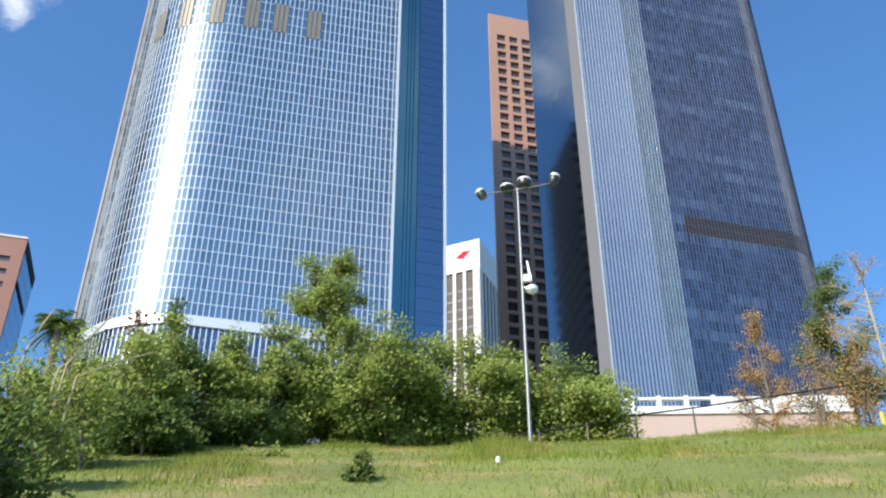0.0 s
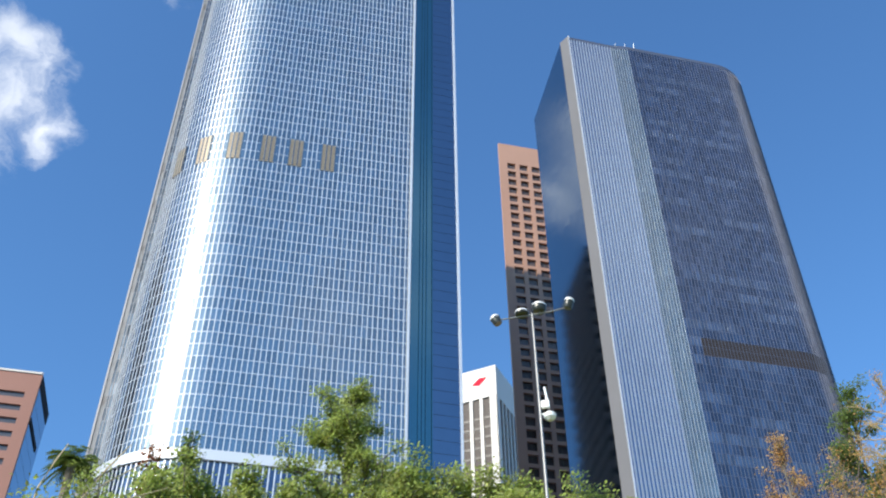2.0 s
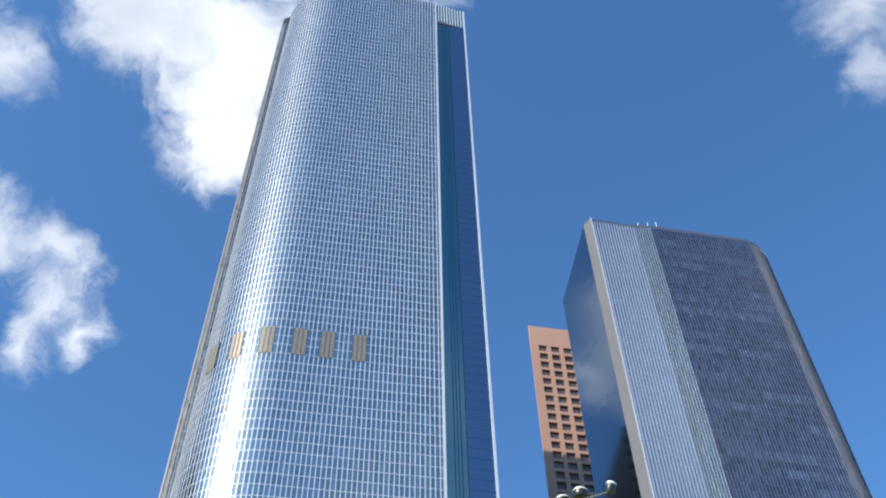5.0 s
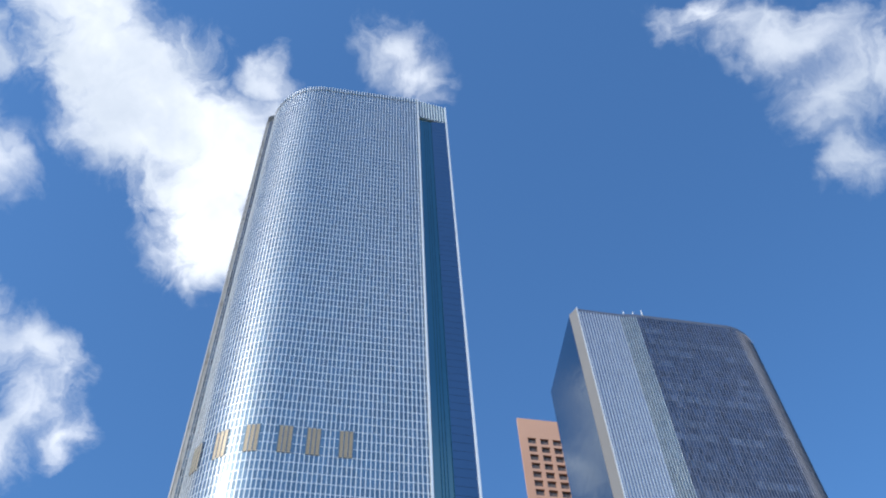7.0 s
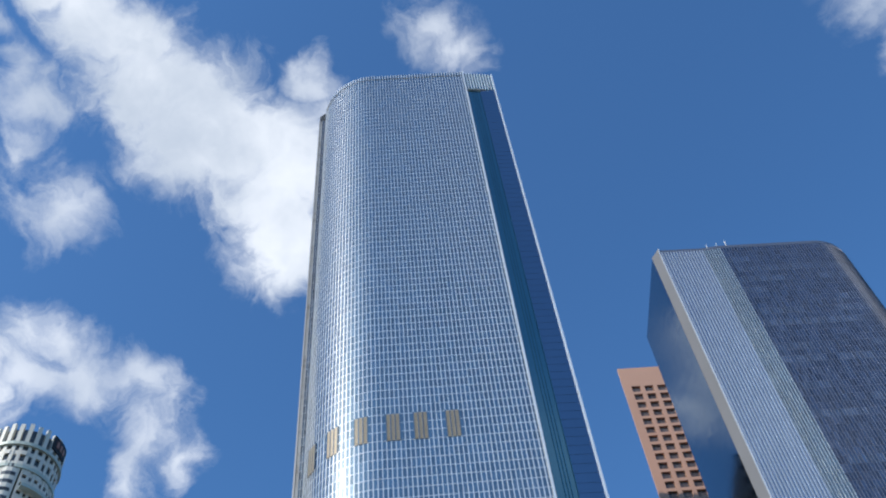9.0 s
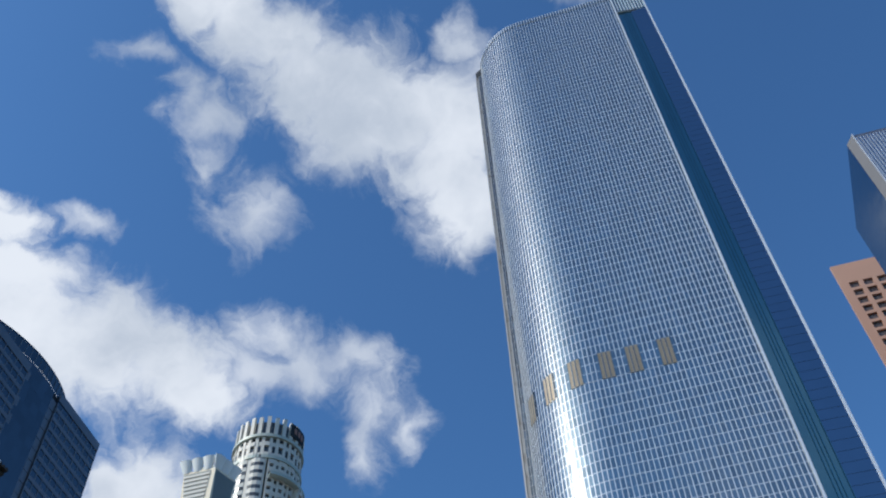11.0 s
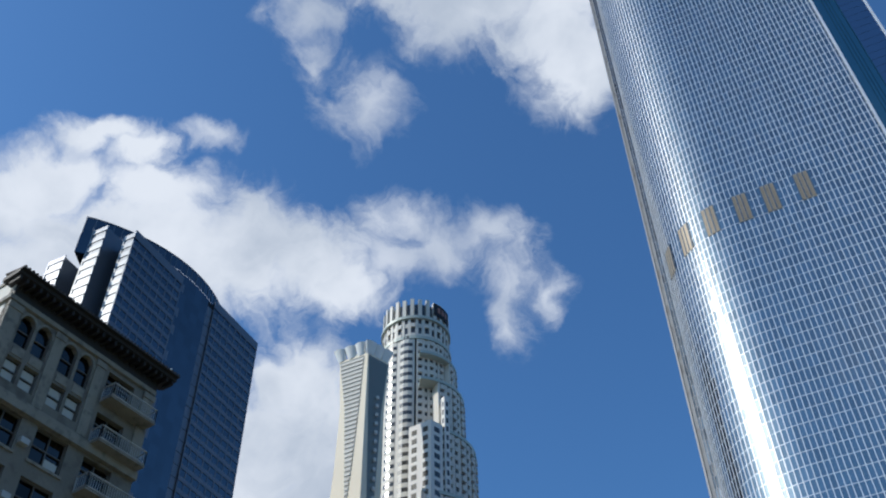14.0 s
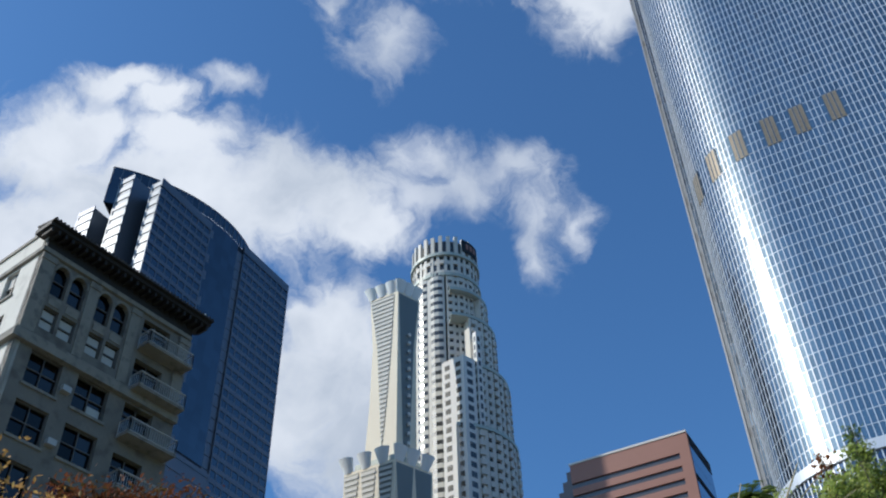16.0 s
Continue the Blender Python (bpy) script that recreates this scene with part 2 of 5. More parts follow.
M = {
    "pane": material("silver_blue_glass", (0.39, 0.385, 0.36), 0.11, 1.0, 0.06, 0.05, 2.0, island=0.13, coat=0.3),
    "pane_piece": material("silver_blue_glass_piece", (0.39, 0.385, 0.36), 0.11, 1.0, 0.06, 0.05, 2.0, pieces=0.13, coat=0.3),
    "aluminium": material("pale_aluminium", (0.64, 0.66, 0.69), 0.45, 0.4, 0.06, 0.2, 6.0),
    "gold": material("louvre_gold", (0.30, 0.245, 0.175), 0.5, 0.3, 0.12, 0.6, 9.0),
    "teal": material("teal_glass", (0.16, 0.29, 0.30), 0.10, 1.0, 0.12, 0.04, 1.0),
    "blue": material("flush_blue_glass", (0.24, 0.275, 0.33), 0.06, 1.0, 0.10, 0.03, 0.6),
    "side_glass": material("plain_blue_side_glass", (0.15, 0.20, 0.24), 0.09, 1.0, 0.14, 0.03, 0.6),
    "dark": material("dark_core", (0.035, 0.04, 0.048), 0.85, 0.0, 0.2, 0.2, spec=0.1),
    "joint": material("dark_joint", (0.03, 0.04, 0.055), 0.5, 0.0, 0.1),
    "smoke": material("smoke_blue_glass", (0.185, 0.195, 0.23), 0.12, 1.0, 0.10, 0.05, 2.0, island=0.30),
    "smoke_pale": material("blinded_blue_glass", (0.235, 0.25, 0.285), 0.16, 0.95, 0.12, 0.05, 2.0, island=0.3),
    # low tone paints in the reflection of a dark building
    "corner_glass": material("glass_dark_reflection_tone", (0.15, 0.145, 0.145), 0.10, 1.0, 0.35, 0.12, 1.0, island=0.4),
    "stripe_glass": material("stripe_glass", (0.26, 0.32, 0.41), 0.10, 1.0, 0.06, 0.05, 2.0, island=0.06),
    "fin": material("grey_fin", (0.38, 0.405, 0.445), 0.35, 0.5, 0.08, 0.2),
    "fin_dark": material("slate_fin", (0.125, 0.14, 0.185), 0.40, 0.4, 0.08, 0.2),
    "bend_glass": material("green_grey_glass", (0.27, 0.30, 0.29), 0.14, 0.85, 0.14, 0.08, 2.0, island=0.16),
    "louvre": material("brown_louvre", (0.05, 0.036, 0.03), 0.6, 0.1, 0.15, 0.3),
    # the dark tint's mottle stands for reflections on plain grey metal
    "strip_grey": material("grey_metal_reflection_mottle", (0.135, 0.143, 0.155), 0.6, 0.1, 0.45, 0.16, 2.0, tint=(0.05, 0.048, 0.048)),
    "pilaster": material("grey_granite", (0.18, 0.185, 0.205), 0.5, 0.0, 0.10, 0.1, 5.0),
    "brown": material("red_brown_granite", (0.46, 0.26, 0.18), 0.6, 0.0, 0.10, 0.05, 2.0),
    "brown_glass": material("bronze_glass", (0.15, 0.115, 0.10), 0.2, 0.35, 0.2, 0.1, 1.0, pieces=0.3),
    "red": material("red_granite", (0.31, 0.145, 0.105), 0.55, 0.0, 0.10, 0.05, 2.0),
    "red_glass": material("grey_ribbon_glass", (0.13, 0.12, 0.12), 0.2, 0.35, 0.1, 0.1, 1.0),
    "white": material("white_stone", (0.69, 0.655, 0.60), 0.6, 0.0, 0.05, 0.05, 2.0),
    "cream": material("cream_stone", (0.84, 0.725, 0.545), 0.6, 0.0, 0.06, 0.05, 2.0),
    "pale": material("pale_granite", (0.60, 0.565, 0.50), 0.55, 0.0, 0.08, 0.08, 2.0),
    "pale_green": material("patina_band", (0.42, 0.46, 0.41), 0.5, 0.1, 0.10, 0.1, 2.0),
    "sheaf_glass": material("grey_green_glass", (0.20, 0.205, 0.18), 0.35, 0.2, 0.1, 0.1, 2.0),
    "window_dark": material("dark_window_glass", (0.10, 0.10, 0.098), 0.2, 0.5, 0.2, 0.2, 1.0, island=0.35),
    "red_paint": material("red_paint", (0.60, 0.012, 0.04), 0.7, spec=0.2),
    "white_paint": material("white_paint", (0.82, 0.82, 0.80), 0.5, 0.0, 0.05),
    "gas_glass": material("deep_blue_glass", (0.135, 0.15, 0.165), 0.07, 1.0, 0.08, 0.02, 0.5, island=0.1),
    "gas_band": material("slate_blue_panel", (0.15, 0.165, 0.19), 0.35, 0.35, 0.08, 0.05, 1.0),
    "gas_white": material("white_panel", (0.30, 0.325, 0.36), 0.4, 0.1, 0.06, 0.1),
    # one building stone in two tones: darkened for shade, paler for the sunlit side
    "old_stone": material("weathered_stone_shade_tone", (0.185, 0.165, 0.138), 0.8, 0.0, 0.24, 0.5, 5.0, bump=0.35, tint=(0.115, 0.10, 0.085)),
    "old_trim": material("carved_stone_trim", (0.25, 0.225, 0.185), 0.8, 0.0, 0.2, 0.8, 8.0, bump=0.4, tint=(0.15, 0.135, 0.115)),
    "stone_lit_tone": material("stone_lit_tone", (0.70, 0.66, 0.58), 0.85, 0.0, 0.10, 0.5, 6.0, bump=0.25, tint=(0.58, 0.54, 0.47)),
    "eave": material("dark_timber_eave", (0.022, 0.018, 0.016), 0.7, 0.0, 0.2, 1.0),
    "frame": material("window_frame_paint", (0.10, 0.088, 0.075), 0.5, 0.0, 0.15, 1.0),
    "old_glass": material("old_window_glass", (0.06, 0.055, 0.05), 0.08, 1.0, 0.2, 0.4, 2.0, pieces=0.4),
    "blind": material("window_blind", (0.50, 0.485, 0.45), 0.8, 0.0, 0.1, 1.0),
    "iron": material("painted_iron", (0.44, 0.42, 0.39), 0.5, 0.3, 0.1, 2.0),
    "steel": material("galvanised_steel", (0.50, 0.50, 0.50), 0.4, 0.7, 0.12, 1.5),
    "lamp_black": material("black_housing", (0.03, 0.035, 0.03), 0.35, 0.1, 0.15, 3.0),
    "lens": material("pale_housing", (0.70, 0.70, 0.68), 0.35, 0.1, 0.05, 4.0),
    "olive_lens": material("flood_glass", (0.10, 0.11, 0.07), 0.15, 0.3, 0.15, 4.0),
    "wall_pink": material("pink_stucco", (0.52, 0.38, 0.32), 0.8, 0.0, 0.10, 0.5, 9.0, bump=0.2),
    "earth": material("dry_grass_earth", (0.17, 0.19, 0.045), 0.95, 0.0, 0.5, 0.25, 7.0, bump=0.6, tint=(0.34, 0.245, 0.11)),
    "asphalt": material("city_ground", (0.16, 0.155, 0.15), 0.9, 0.0, 0.2, 0.02, 3.0),
    "grass": material("grass_blades", (0.25, 0.30, 0.05), 0.7, 0.0, 0.4, 0.30, 4.0, island=0.4, tint=(0.43, 0.32, 0.10), spec=0.2, through_leaf=0.4),
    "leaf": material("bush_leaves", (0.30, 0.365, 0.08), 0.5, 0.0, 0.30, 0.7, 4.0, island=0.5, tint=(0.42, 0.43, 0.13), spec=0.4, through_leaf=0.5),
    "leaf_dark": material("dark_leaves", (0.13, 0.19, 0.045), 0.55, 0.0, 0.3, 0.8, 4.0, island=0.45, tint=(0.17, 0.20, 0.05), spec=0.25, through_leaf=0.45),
    "leaf_orange": material("autumn_leaves", (0.50, 0.29, 0.10), 0.6, 0.0, 0.3, 1.0, 4.0, island=0.45, tint=(0.40, 0.33, 0.12), spec=0.25, through_leaf=0.4),
    "leaf_rust": material("rust_leaves", (0.20, 0.07, 0.03), 0.6, 0.0, 0.3, 1.0, 4.0, island=0.4, tint=(0.16, 0.12, 0.03), spec=0.25, through_leaf=0.3),
    "bark": material("grey_bark", (0.17, 0.14, 0.11), 0.9, 0.0, 0.3, 2.0, 20.0, bump=0.6),
    "reed": material("dry_reed", (0.46, 0.36, 0.20), 0.8, 0.0, 0.2, 2.0),
    "pole_paint": material("pole_metal", (0.24, 0.24, 0.235), 0.4, 0.5, 0.15, 1.2),
    "post_yellow": material("yellow_post", (0.55, 0.42, 0.08), 0.6, 0.0, 0.15, 3.0),
    "litter": material("white_paper", (0.8, 0.8, 0.78), 0.7),
    "roof": material("roof_gravel", (0.25, 0.25, 0.25), 0.9),
}


# ---- building blocks ----
class Geo:
    """Collects faces for one mesh."""

    def __init__(self):
        self.v, self.f = [], []

    def face(self, *pts):
        n = len(self.v)
        self.v += [tuple(p) for p in pts]
        self.f.append(tuple(range(n, n + len(pts))))

    def box(self, o, a, b, c):
        """A box from the corner o along the vectors a, b, c."""
        o, a, b, c = Vector(o), Vector(a), Vector(b), Vector(c)
        n = len(self.v)
        for k in (o, o + a, o + a + b, o + b):
            self.v.append(tuple(k))
        for k in (o, o + a, o + a + b, o + b):
            self.v.append(tuple(k + c))
        flip = a.cross(b).dot(c) < 0
        for q in ((0, 3, 2, 1), (4, 5, 6, 7), (0, 1, 5, 4), (1, 2, 6, 5), (2, 3, 7, 6), (3, 0, 4, 7)):
            self.f.append(tuple(n + i for i in (reversed(q) if flip else q)))

    def prism(self, pts, z0, z1):
        """An upright prism on a plan given anticlockwise."""
        area = sum(p[0] * q[1] - q[0] * p[1] for p, q in zip(pts, pts[1:] + pts[:1]))
        if area < 0:
            pts = pts[::-1]
        n, k = len(self.v), len(pts)
        self.v += [(p[0], p[1], z0) for p in pts] + [(p[0], p[1], z1) for p in pts]
        self.f += [tuple(range(n + k - 1, n - 1, -1)), tuple(range(n + k, n + 2 * k))]
        self.f += [(n + i, n + (i + 1) % k, n + k + (i + 1) % k, n + k + i) for i in range(k)]

    def tube(self, pts, radii, sides=8, caps=True):
        """A round tube through the points, with a radius at each."""
        rings = []
        for i, p in enumerate(pts):
            p = Vector(p)
            d = (Vector(pts[min(i + 1, len(pts) - 1)]) - Vector(pts[max(i - 1, 0)])).normalized()
            e = d.orthogonal().normalized() if abs(d.z) < 0.95 else d.cross(Vector((0, 1, 0.01))).normalized()
            g = d.cross(e)
            rings.append(len(self.v))
            for k in range(sides):
                a = 2 * math.pi * k / sides
                self.v.append(tuple(p + (e * math.cos(a) + g * math.sin(a)) * radii[i]))
        for r, s in zip(rings, rings[1:]):
            self.f += [(r + k, r + (k + 1) % sides, s + (k + 1) % sides, s + k) for k in range(sides)]
        if caps:
            self.f += [tuple(range(rings[0] + sides - 1, rings[0] - 1, -1)), tuple(range(rings[-1], rings[-1] + sides))]

    def mesh(self, name):
        me = bpy.data.meshes.new(name)
        me.from_pydata(self.v, [], self.f)
        me.update()
        return me


def thing(name, base, label, category, group="", kind=""):
    ob = new(name)
    ob.location = base
    return tagged(ob, label, category, group, kind)


def base_of(ob):
    """Where a thing's Empty stands; parts lie in world places already."""
    return ob.location.copy() if ob.parent is None else Vector((0, 0, 0))


def part(name, geo, mat, parent=None, label="", kind="", smooth=False):
    """Links the geometry, given in world places, as one mesh object under parent."""
    me = geo.mesh(name)
    me.materials.append(M[mat])
    if smooth:
        me.shade_smooth()
    ob = new(name, me)
    if parent is not None:
        ob.parent = parent
        ob.matrix_parent_inverse = Matrix.Translation(-base_of(parent))
    return tagged(ob, label, "", "", kind)


def piece(name, me, parent, m):
    """A piece on shared mesh data at the world pose m."""
    ob = new(name, me)
    ob.parent = parent
    ob.matrix_parent_inverse = Matrix.Translation(-base_of(parent))
    ob.matrix_basis = m
    return ob


GRID = radians(14.6)                     # the street grid's turn
U = Vector((math.cos(GRID), math.sin(GRID), 0))
V = Vector((-math.sin(GRID), math.cos(GRID), 0))
UP = Vector((0, 0, 1))


def plan(az, reach):
    return heading(az) * reach


def spaced(points, step):
    """Points at even steps along a plan line, with the outward normal (to the right of the way) at each."""
    pts = [Vector((p[0], p[1], 0)) for p in points]
    total = sum((b - a).length for a, b in zip(pts, pts[1:]))
    n = max(1, round(total / step))
    out = []
    for i in range(n + 1):
        d, k = total * i / n, 0
        while k < len(pts) - 2 and d > (pts[k + 1] - pts[k]).length:
            d -= (pts[k + 1] - pts[k]).length
            k += 1
        w = (pts[k + 1] - pts[k]).normalized()
        out.append(pts[k] + w * d)
    return out


def arc(start, tangent, radius, degrees_, n):
    """Plan points on an arc that leaves start along tangent and turns clockwise."""
    t = Vector((tangent[0], tangent[1], 0)).normalized()
    c = Vector((start[0], start[1], 0)) + Vector((t.y, -t.x, 0)) * radius
    r = Vector((start[0], start[1], 0)) - c
    return [c + Matrix.Rotation(-radians(degrees_) * i / n, 3, "Z") @ r for i in range(1, n + 1)]


def curtain(cols, z0, z1, row, pane, mullion, transom, mull=(0.2, 0.16), tran=(0.16, 0.08), proud=0.0, tilt=0.004, skip=None, other=None, pick=None):
    """A curtain wall along plan points (outside to the left of the way from point to point): panes, uprights, cross-bars."""
    rng = random.Random(len(cols) * 7 + int(z1))
    n = max(1, round((z1 - z0) / row))
    h = (z1 - z0) / n
    for i, (a, b) in enumerate(zip(cols, cols[1:])):
        w = b - a
        out = Vector((-w.y, w.x, 0)).normalized()
        for k in range(n):
            if skip and skip(i, k):
                continue
            za, zb = z0 + h * k, z0 + h * (k + 1)
            tx, tz = rng.gauss(0, tilt) * w.length, rng.gauss(0, tilt) * h
            p, q = a + out * (proud + tx), b + out * (proud - tx)
            lift = out * tz
            (other if pick and pick(i, k) else pane).face(p + UP * za + lift, p + UP * zb - lift, q + UP * zb - lift, q + UP * za + lift)
        if transom is not None:
            for k in range(n + 1):
                transom.box(a + out * proud + UP * (z0 + h * k - tran[0] / 2), w, out * tran[1], UP * tran[0])
    for i, p in enumerate(cols):
        w = (cols[min(i + 1, len(cols) - 1)] - cols[max(i - 1, 0)]).normalized()
        out = Vector((-w.y, w.x, 0))
        if mullion is not None:
            mullion.box(p - w * mull[0] / 2 + out * proud + UP * z0, w * mull[0], out * mull[1], UP * (z1 - z0))
    return n, h


# ---- ground ----
def smooth(a, b, x):
    t = min(1.0, max(0.0, (x - a) / (b - a)))
    return t * t * (3 - 2 * t)


def height(x, y):
    """The hillside: a grass slope that rises from the street to a terrace."""
    up = (0.47 + 0.002 * min(20.0, max(0.0, x))) * max(0.0, y)
    crest = 12.9 + 0.012 * max(0.0, y - 27) + 0.055 * min(30.0, max(0.0, x - 3))
    z = crest - math.log1p(math.exp(min(30.0, (crest - up) / 0.9))) * 0.9 if up < crest + 20 else crest
    z = max(z, 0.47 * y * 0.6 if 0 < y < 6 else 0.0)
    return z * smooth(-40, -27, x) * (1 - smooth(70, 110, x)) * (1 - smooth(700, 1200, y))


def steps(lo, hi, near, n):
    """Ground lines: close together near the eye, wide apart far off."""
    inner = [near[0] + (near[1] - near[0]) * i / n for i in range(n + 1)]
    a = [near[0] - (near[0] - lo) * (i / 12) ** 2.5 for i in range(12, 0, -1)]
    b = [near[1] + (hi - near[1]) * (i / 12) ** 2.5 for i in range(1, 13)]
    return a + inner + b


gx, gy = steps(-2500, 2500, (-45, 60), 105), steps(-2500, 2500, (-2, 42), 88)
geo = Geo()
geo.v = [(x, y, height(x, y) + (noise.noise((x * 0.5, y * 0.5, 0)) * 0.12 if 4 < y < 40 and x > -26 else 0)) for y in gy for x in gx]
nx = len(gx)
geo.f = [(j * nx + i, j * nx + i + 1, (j + 1) * nx + i + 1, (j + 1) * nx + i) for j in range(len(gy) - 1) for i in range(nx - 1)]
ground = part("ground", geo, "earth", smooth=True)
ground.data.materials.append(M["asphalt"])
for poly in ground.data.polygons:
    c = poly.center
    poly.material_index = 0 if (-30 < c.x < 75 and 0.5 < c.y < 60) else 1
tagged(ground, "sunlit grassy hillside rising from the street to a terrace", "ground", "", "structure")


# ---- tall silver tower with the rounded corner ----
def silver_tower():
    top = 251.6
    t = thing("glass_tower", (-24, 135, 12), "tall silver-blue glass office tower with white mullions and one rounded corner", "skyscraper")
    corner, edge = plan(-3.58, 112.3), plan(0.08, 114.9)
    bend = Vector((-31.6, 105.85, 0))
    line = [corner, bend] + arc(bend, bend - corner, 13.97, 69.4, 22)
    cols = spaced(line, 0.745)
    last = cols[-1]
    side = (last - cols[-2]).normalized()
    pil = plan(-23.45, 122.0)
    rear = [pil + V * 58, edge + V * 61]
    # solid core just behind the glass
    core = Geo()
    inset = [p - Vector((0, -0.35, 0)) for p in cols[::3] + [last]]
    core.prism([(p.x, p.y) for p in inset] + [(p.x, p.y) for p in (pil + V * 0.4, rear[0], rear[1], edge + V * 6, corner + V * 6)], 12, top - 1.5)
    part("core", core, "dark", t)
    # curtain wall
    pane, mull, tran = Geo(), Geo(), Geo()
    z0 = 61.0
    n_rows = round((top - 2 - z0) / 1.96)
    gold = {}
    for g in range(6):
        first = int(17.5 + g * 6.7)
        for i in range(first, first + 3):
            for k in (26, 27, 28):
                gold[(i, k)] = g

    def skip(i, k):
        return (i, k) in gold or (k < 6 and 2 <= i < 52)
    n, h = curtain(cols, z0, top - 2, 1.96, pane, mull, tran, (0.115, 0.08), (0.085, 0.015), skip=skip, tilt=0.004)
    part("pane_field", pane, "pane", t, "rows of silver-blue reflecting panes", "stuff")
    part("mullion_field", mull, "aluminium", t, "white aluminium uprights", "stuff")
    part("transom_field", tran, "aluminium", t, "white aluminium cross-bars", "stuff")
    one = Geo()
    one.face((-0.5, 0, 0), (0.5, 0, 0), (0.5, 0, 1), (-0.5, 0, 1))
    me = one.mesh("pane")
    me.materials.append(M["pane_piece"])
    rng = random.Random(4)
    for k in range(6):
        for i in range(2, 52):
            a, b = cols[i], cols[i + 1]
            w = b - a
            ang = math.atan2(-w.y, -w.x)
            m = Matrix.Translation((a + b) / 2 + UP * (z0 + h * k)) @ Euler((rng.gauss(0, 0.004), 0, ang + rng.gauss(0, 0.0045))).to_matrix().to_4x4() @ Matrix.Diagonal((w.length, 1, h, 1))
            piece("pane", me, t, m)
    # six gilded louvre panels on the service floor
    for g in range(6):
        first = int(17.5 + g * 6.7)
        p = Geo()
        for i in range(first, first + 3):
            a, b = cols[i], cols[i + 1]
            w = b - a
            out = Vector((-w.y, w.x, 0)).normalized()
            for s in range(14):
                z = z0 + h * 26 + s * (3 * h / 14)
                p.box(a + out * 0.05 + UP * z, w, out * 0.07, UP * (3 * h / 14 * 0.8))
        panel = part("louvre_panel", p, "gold", t, "gilded louvre panel of the service floor")
        p = Geo()
        for i in range(first, first + 4):
            a, w = cols[i], (cols[i + 1] - cols[i]).normalized()
            p.box(a - w * 0.08 + Vector((-w.y, w.x, 0)) * 0.02 + UP * (z0 + h * 26), w * 0.16, Vector((-w.y, w.x, 0)) * 0.14, UP * 3 * h)
        part("louvre_frame", p, "bend_glass", panel, "pale upright bars over the louvres")
    # belt and the taller windows under it
    belt = Geo()
    for a, b in zip(cols, cols[1:]):
        w = b - a
        out = Vector((-w.y, w.x, 0)).normalized()
        belt.box(a + out * 0.0 + UP * 59.6, w, out * 0.35, UP * 1.4)
    part("belt", belt, "aluminium", t, "broad white belt course", "stuff")
    low, col = Geo(), Geo()
    curtain(cols, 53.6, 59.6, 6.0, low, col, None, (0.17, 0.12), tilt=0.003)
    part("lower_glass", low, "smoke", t, "dark tall panes under the belt", "stuff")
    part("lower_column", col, "aluminium", t, "white uprights under the belt", "stuff")
    sill = Geo()
    for a, b in zip(cols[::2], cols[2::2]):
        w = b - a
        out = Vector((-w.y, w.x, 0)).normalized()
        sill.box(a + UP * 52.4, w, out * 0.9, UP * 1.2)
        sill.box(a + UP * 12, w, out * 0.5, UP * 40.3)
    part("podium", sill, "pilaster", t, "grey stone podium wall")
    # teal recess, flush blue wall and white edge fin beside the notch
    mid = corner.lerp(edge, 0.47)
    head = top - 10.5
    teal = Geo()
    back = V * 0.5
    for s in range(5):
        a, b = corner.lerp(mid, s / 5) + back, corner.lerp(mid, (s + 1) / 5) + back
        for k in range(48):
            za, zb = 12 + (head - 12) * k / 48, 12 + (head - 12) * (k + 1) / 48
            e = V * rng.gauss(0, 0.004)
            teal.face(a + UP * za + e, b + UP * za + e, b + UP * zb, a + UP * zb)
    part("recess_glass", teal, "teal", t, "recessed teal glass strip")
    ribs = Geo()
    for s in (0.45, 0.6, 0.75, 1.0):
        p = corner.lerp(mid, s) + back
        ribs.box(p - V * 0.12 + UP * 12, U * 0.10, -V * 0.06, UP * (head - 12))
    part("recess_rib", ribs, "teal", t)
    flush, joint = Geo(), Geo()
    f0, f1 = mid + V * 0.35, edge
    for k in range(118):
        za, zb = 12 + (head - 12) * k / 118, 12 + (head - 12) * (k + 1) / 118
        e = V * rng.gauss(0, 0.006)
        flush.face(f0 + UP * (za + 0.03) + e, f1 + UP * (za + 0.03) - e, f1 + UP * (zb - 0.03) - e, f0 + UP * (zb - 0.03) + e)
    joint.face(f0 + V * 0.03 + UP * 12, f1 + V * 0.03 + UP * 12, f1 + V * 0.03 + UP * head, f0 + V * 0.03 + UP * head)
    part("flush_glass", flush, "blue", t, "flush blue glass wall with dark joints", "stuff")
    part("joint_backing", joint, "joint", t)
    fin = Geo()
    fin.box(corner - V * 0.15 - U * 0.28 + UP * 50, U * 0.36, -V * 0.2, UP * (top - 50))
    fin.box(corner - U * 0.1 - V * 0.1 + UP * 12, U * 0.12, V * 0.8, UP * (head - 12))
    part("notch_fin", fin, "aluminium", t)
    fin = Geo()
    fin.box(edge - V * 0.2 - U * 0.05 + UP * 12, U * 0.34, V * 0.5, UP * (top - 12.6))
    part("edge_fin", fin, "aluminium", t, "thin white fin on the far corner")
    # crown over the notch
    crown, cm = Geo(), Geo()
    cc = spaced([edge, corner], 0.745)
    curtain(cc, head, top - 0.6, 1.96, crown, cm, None, (0.24, 0.22), proud=-0.1, tilt=0.003)
    part("crown_glass", crown, "teal", t, "", "stuff")
    part("crown_fin", cm, "aluminium", t, "", "stuff")
    soffit = Geo()
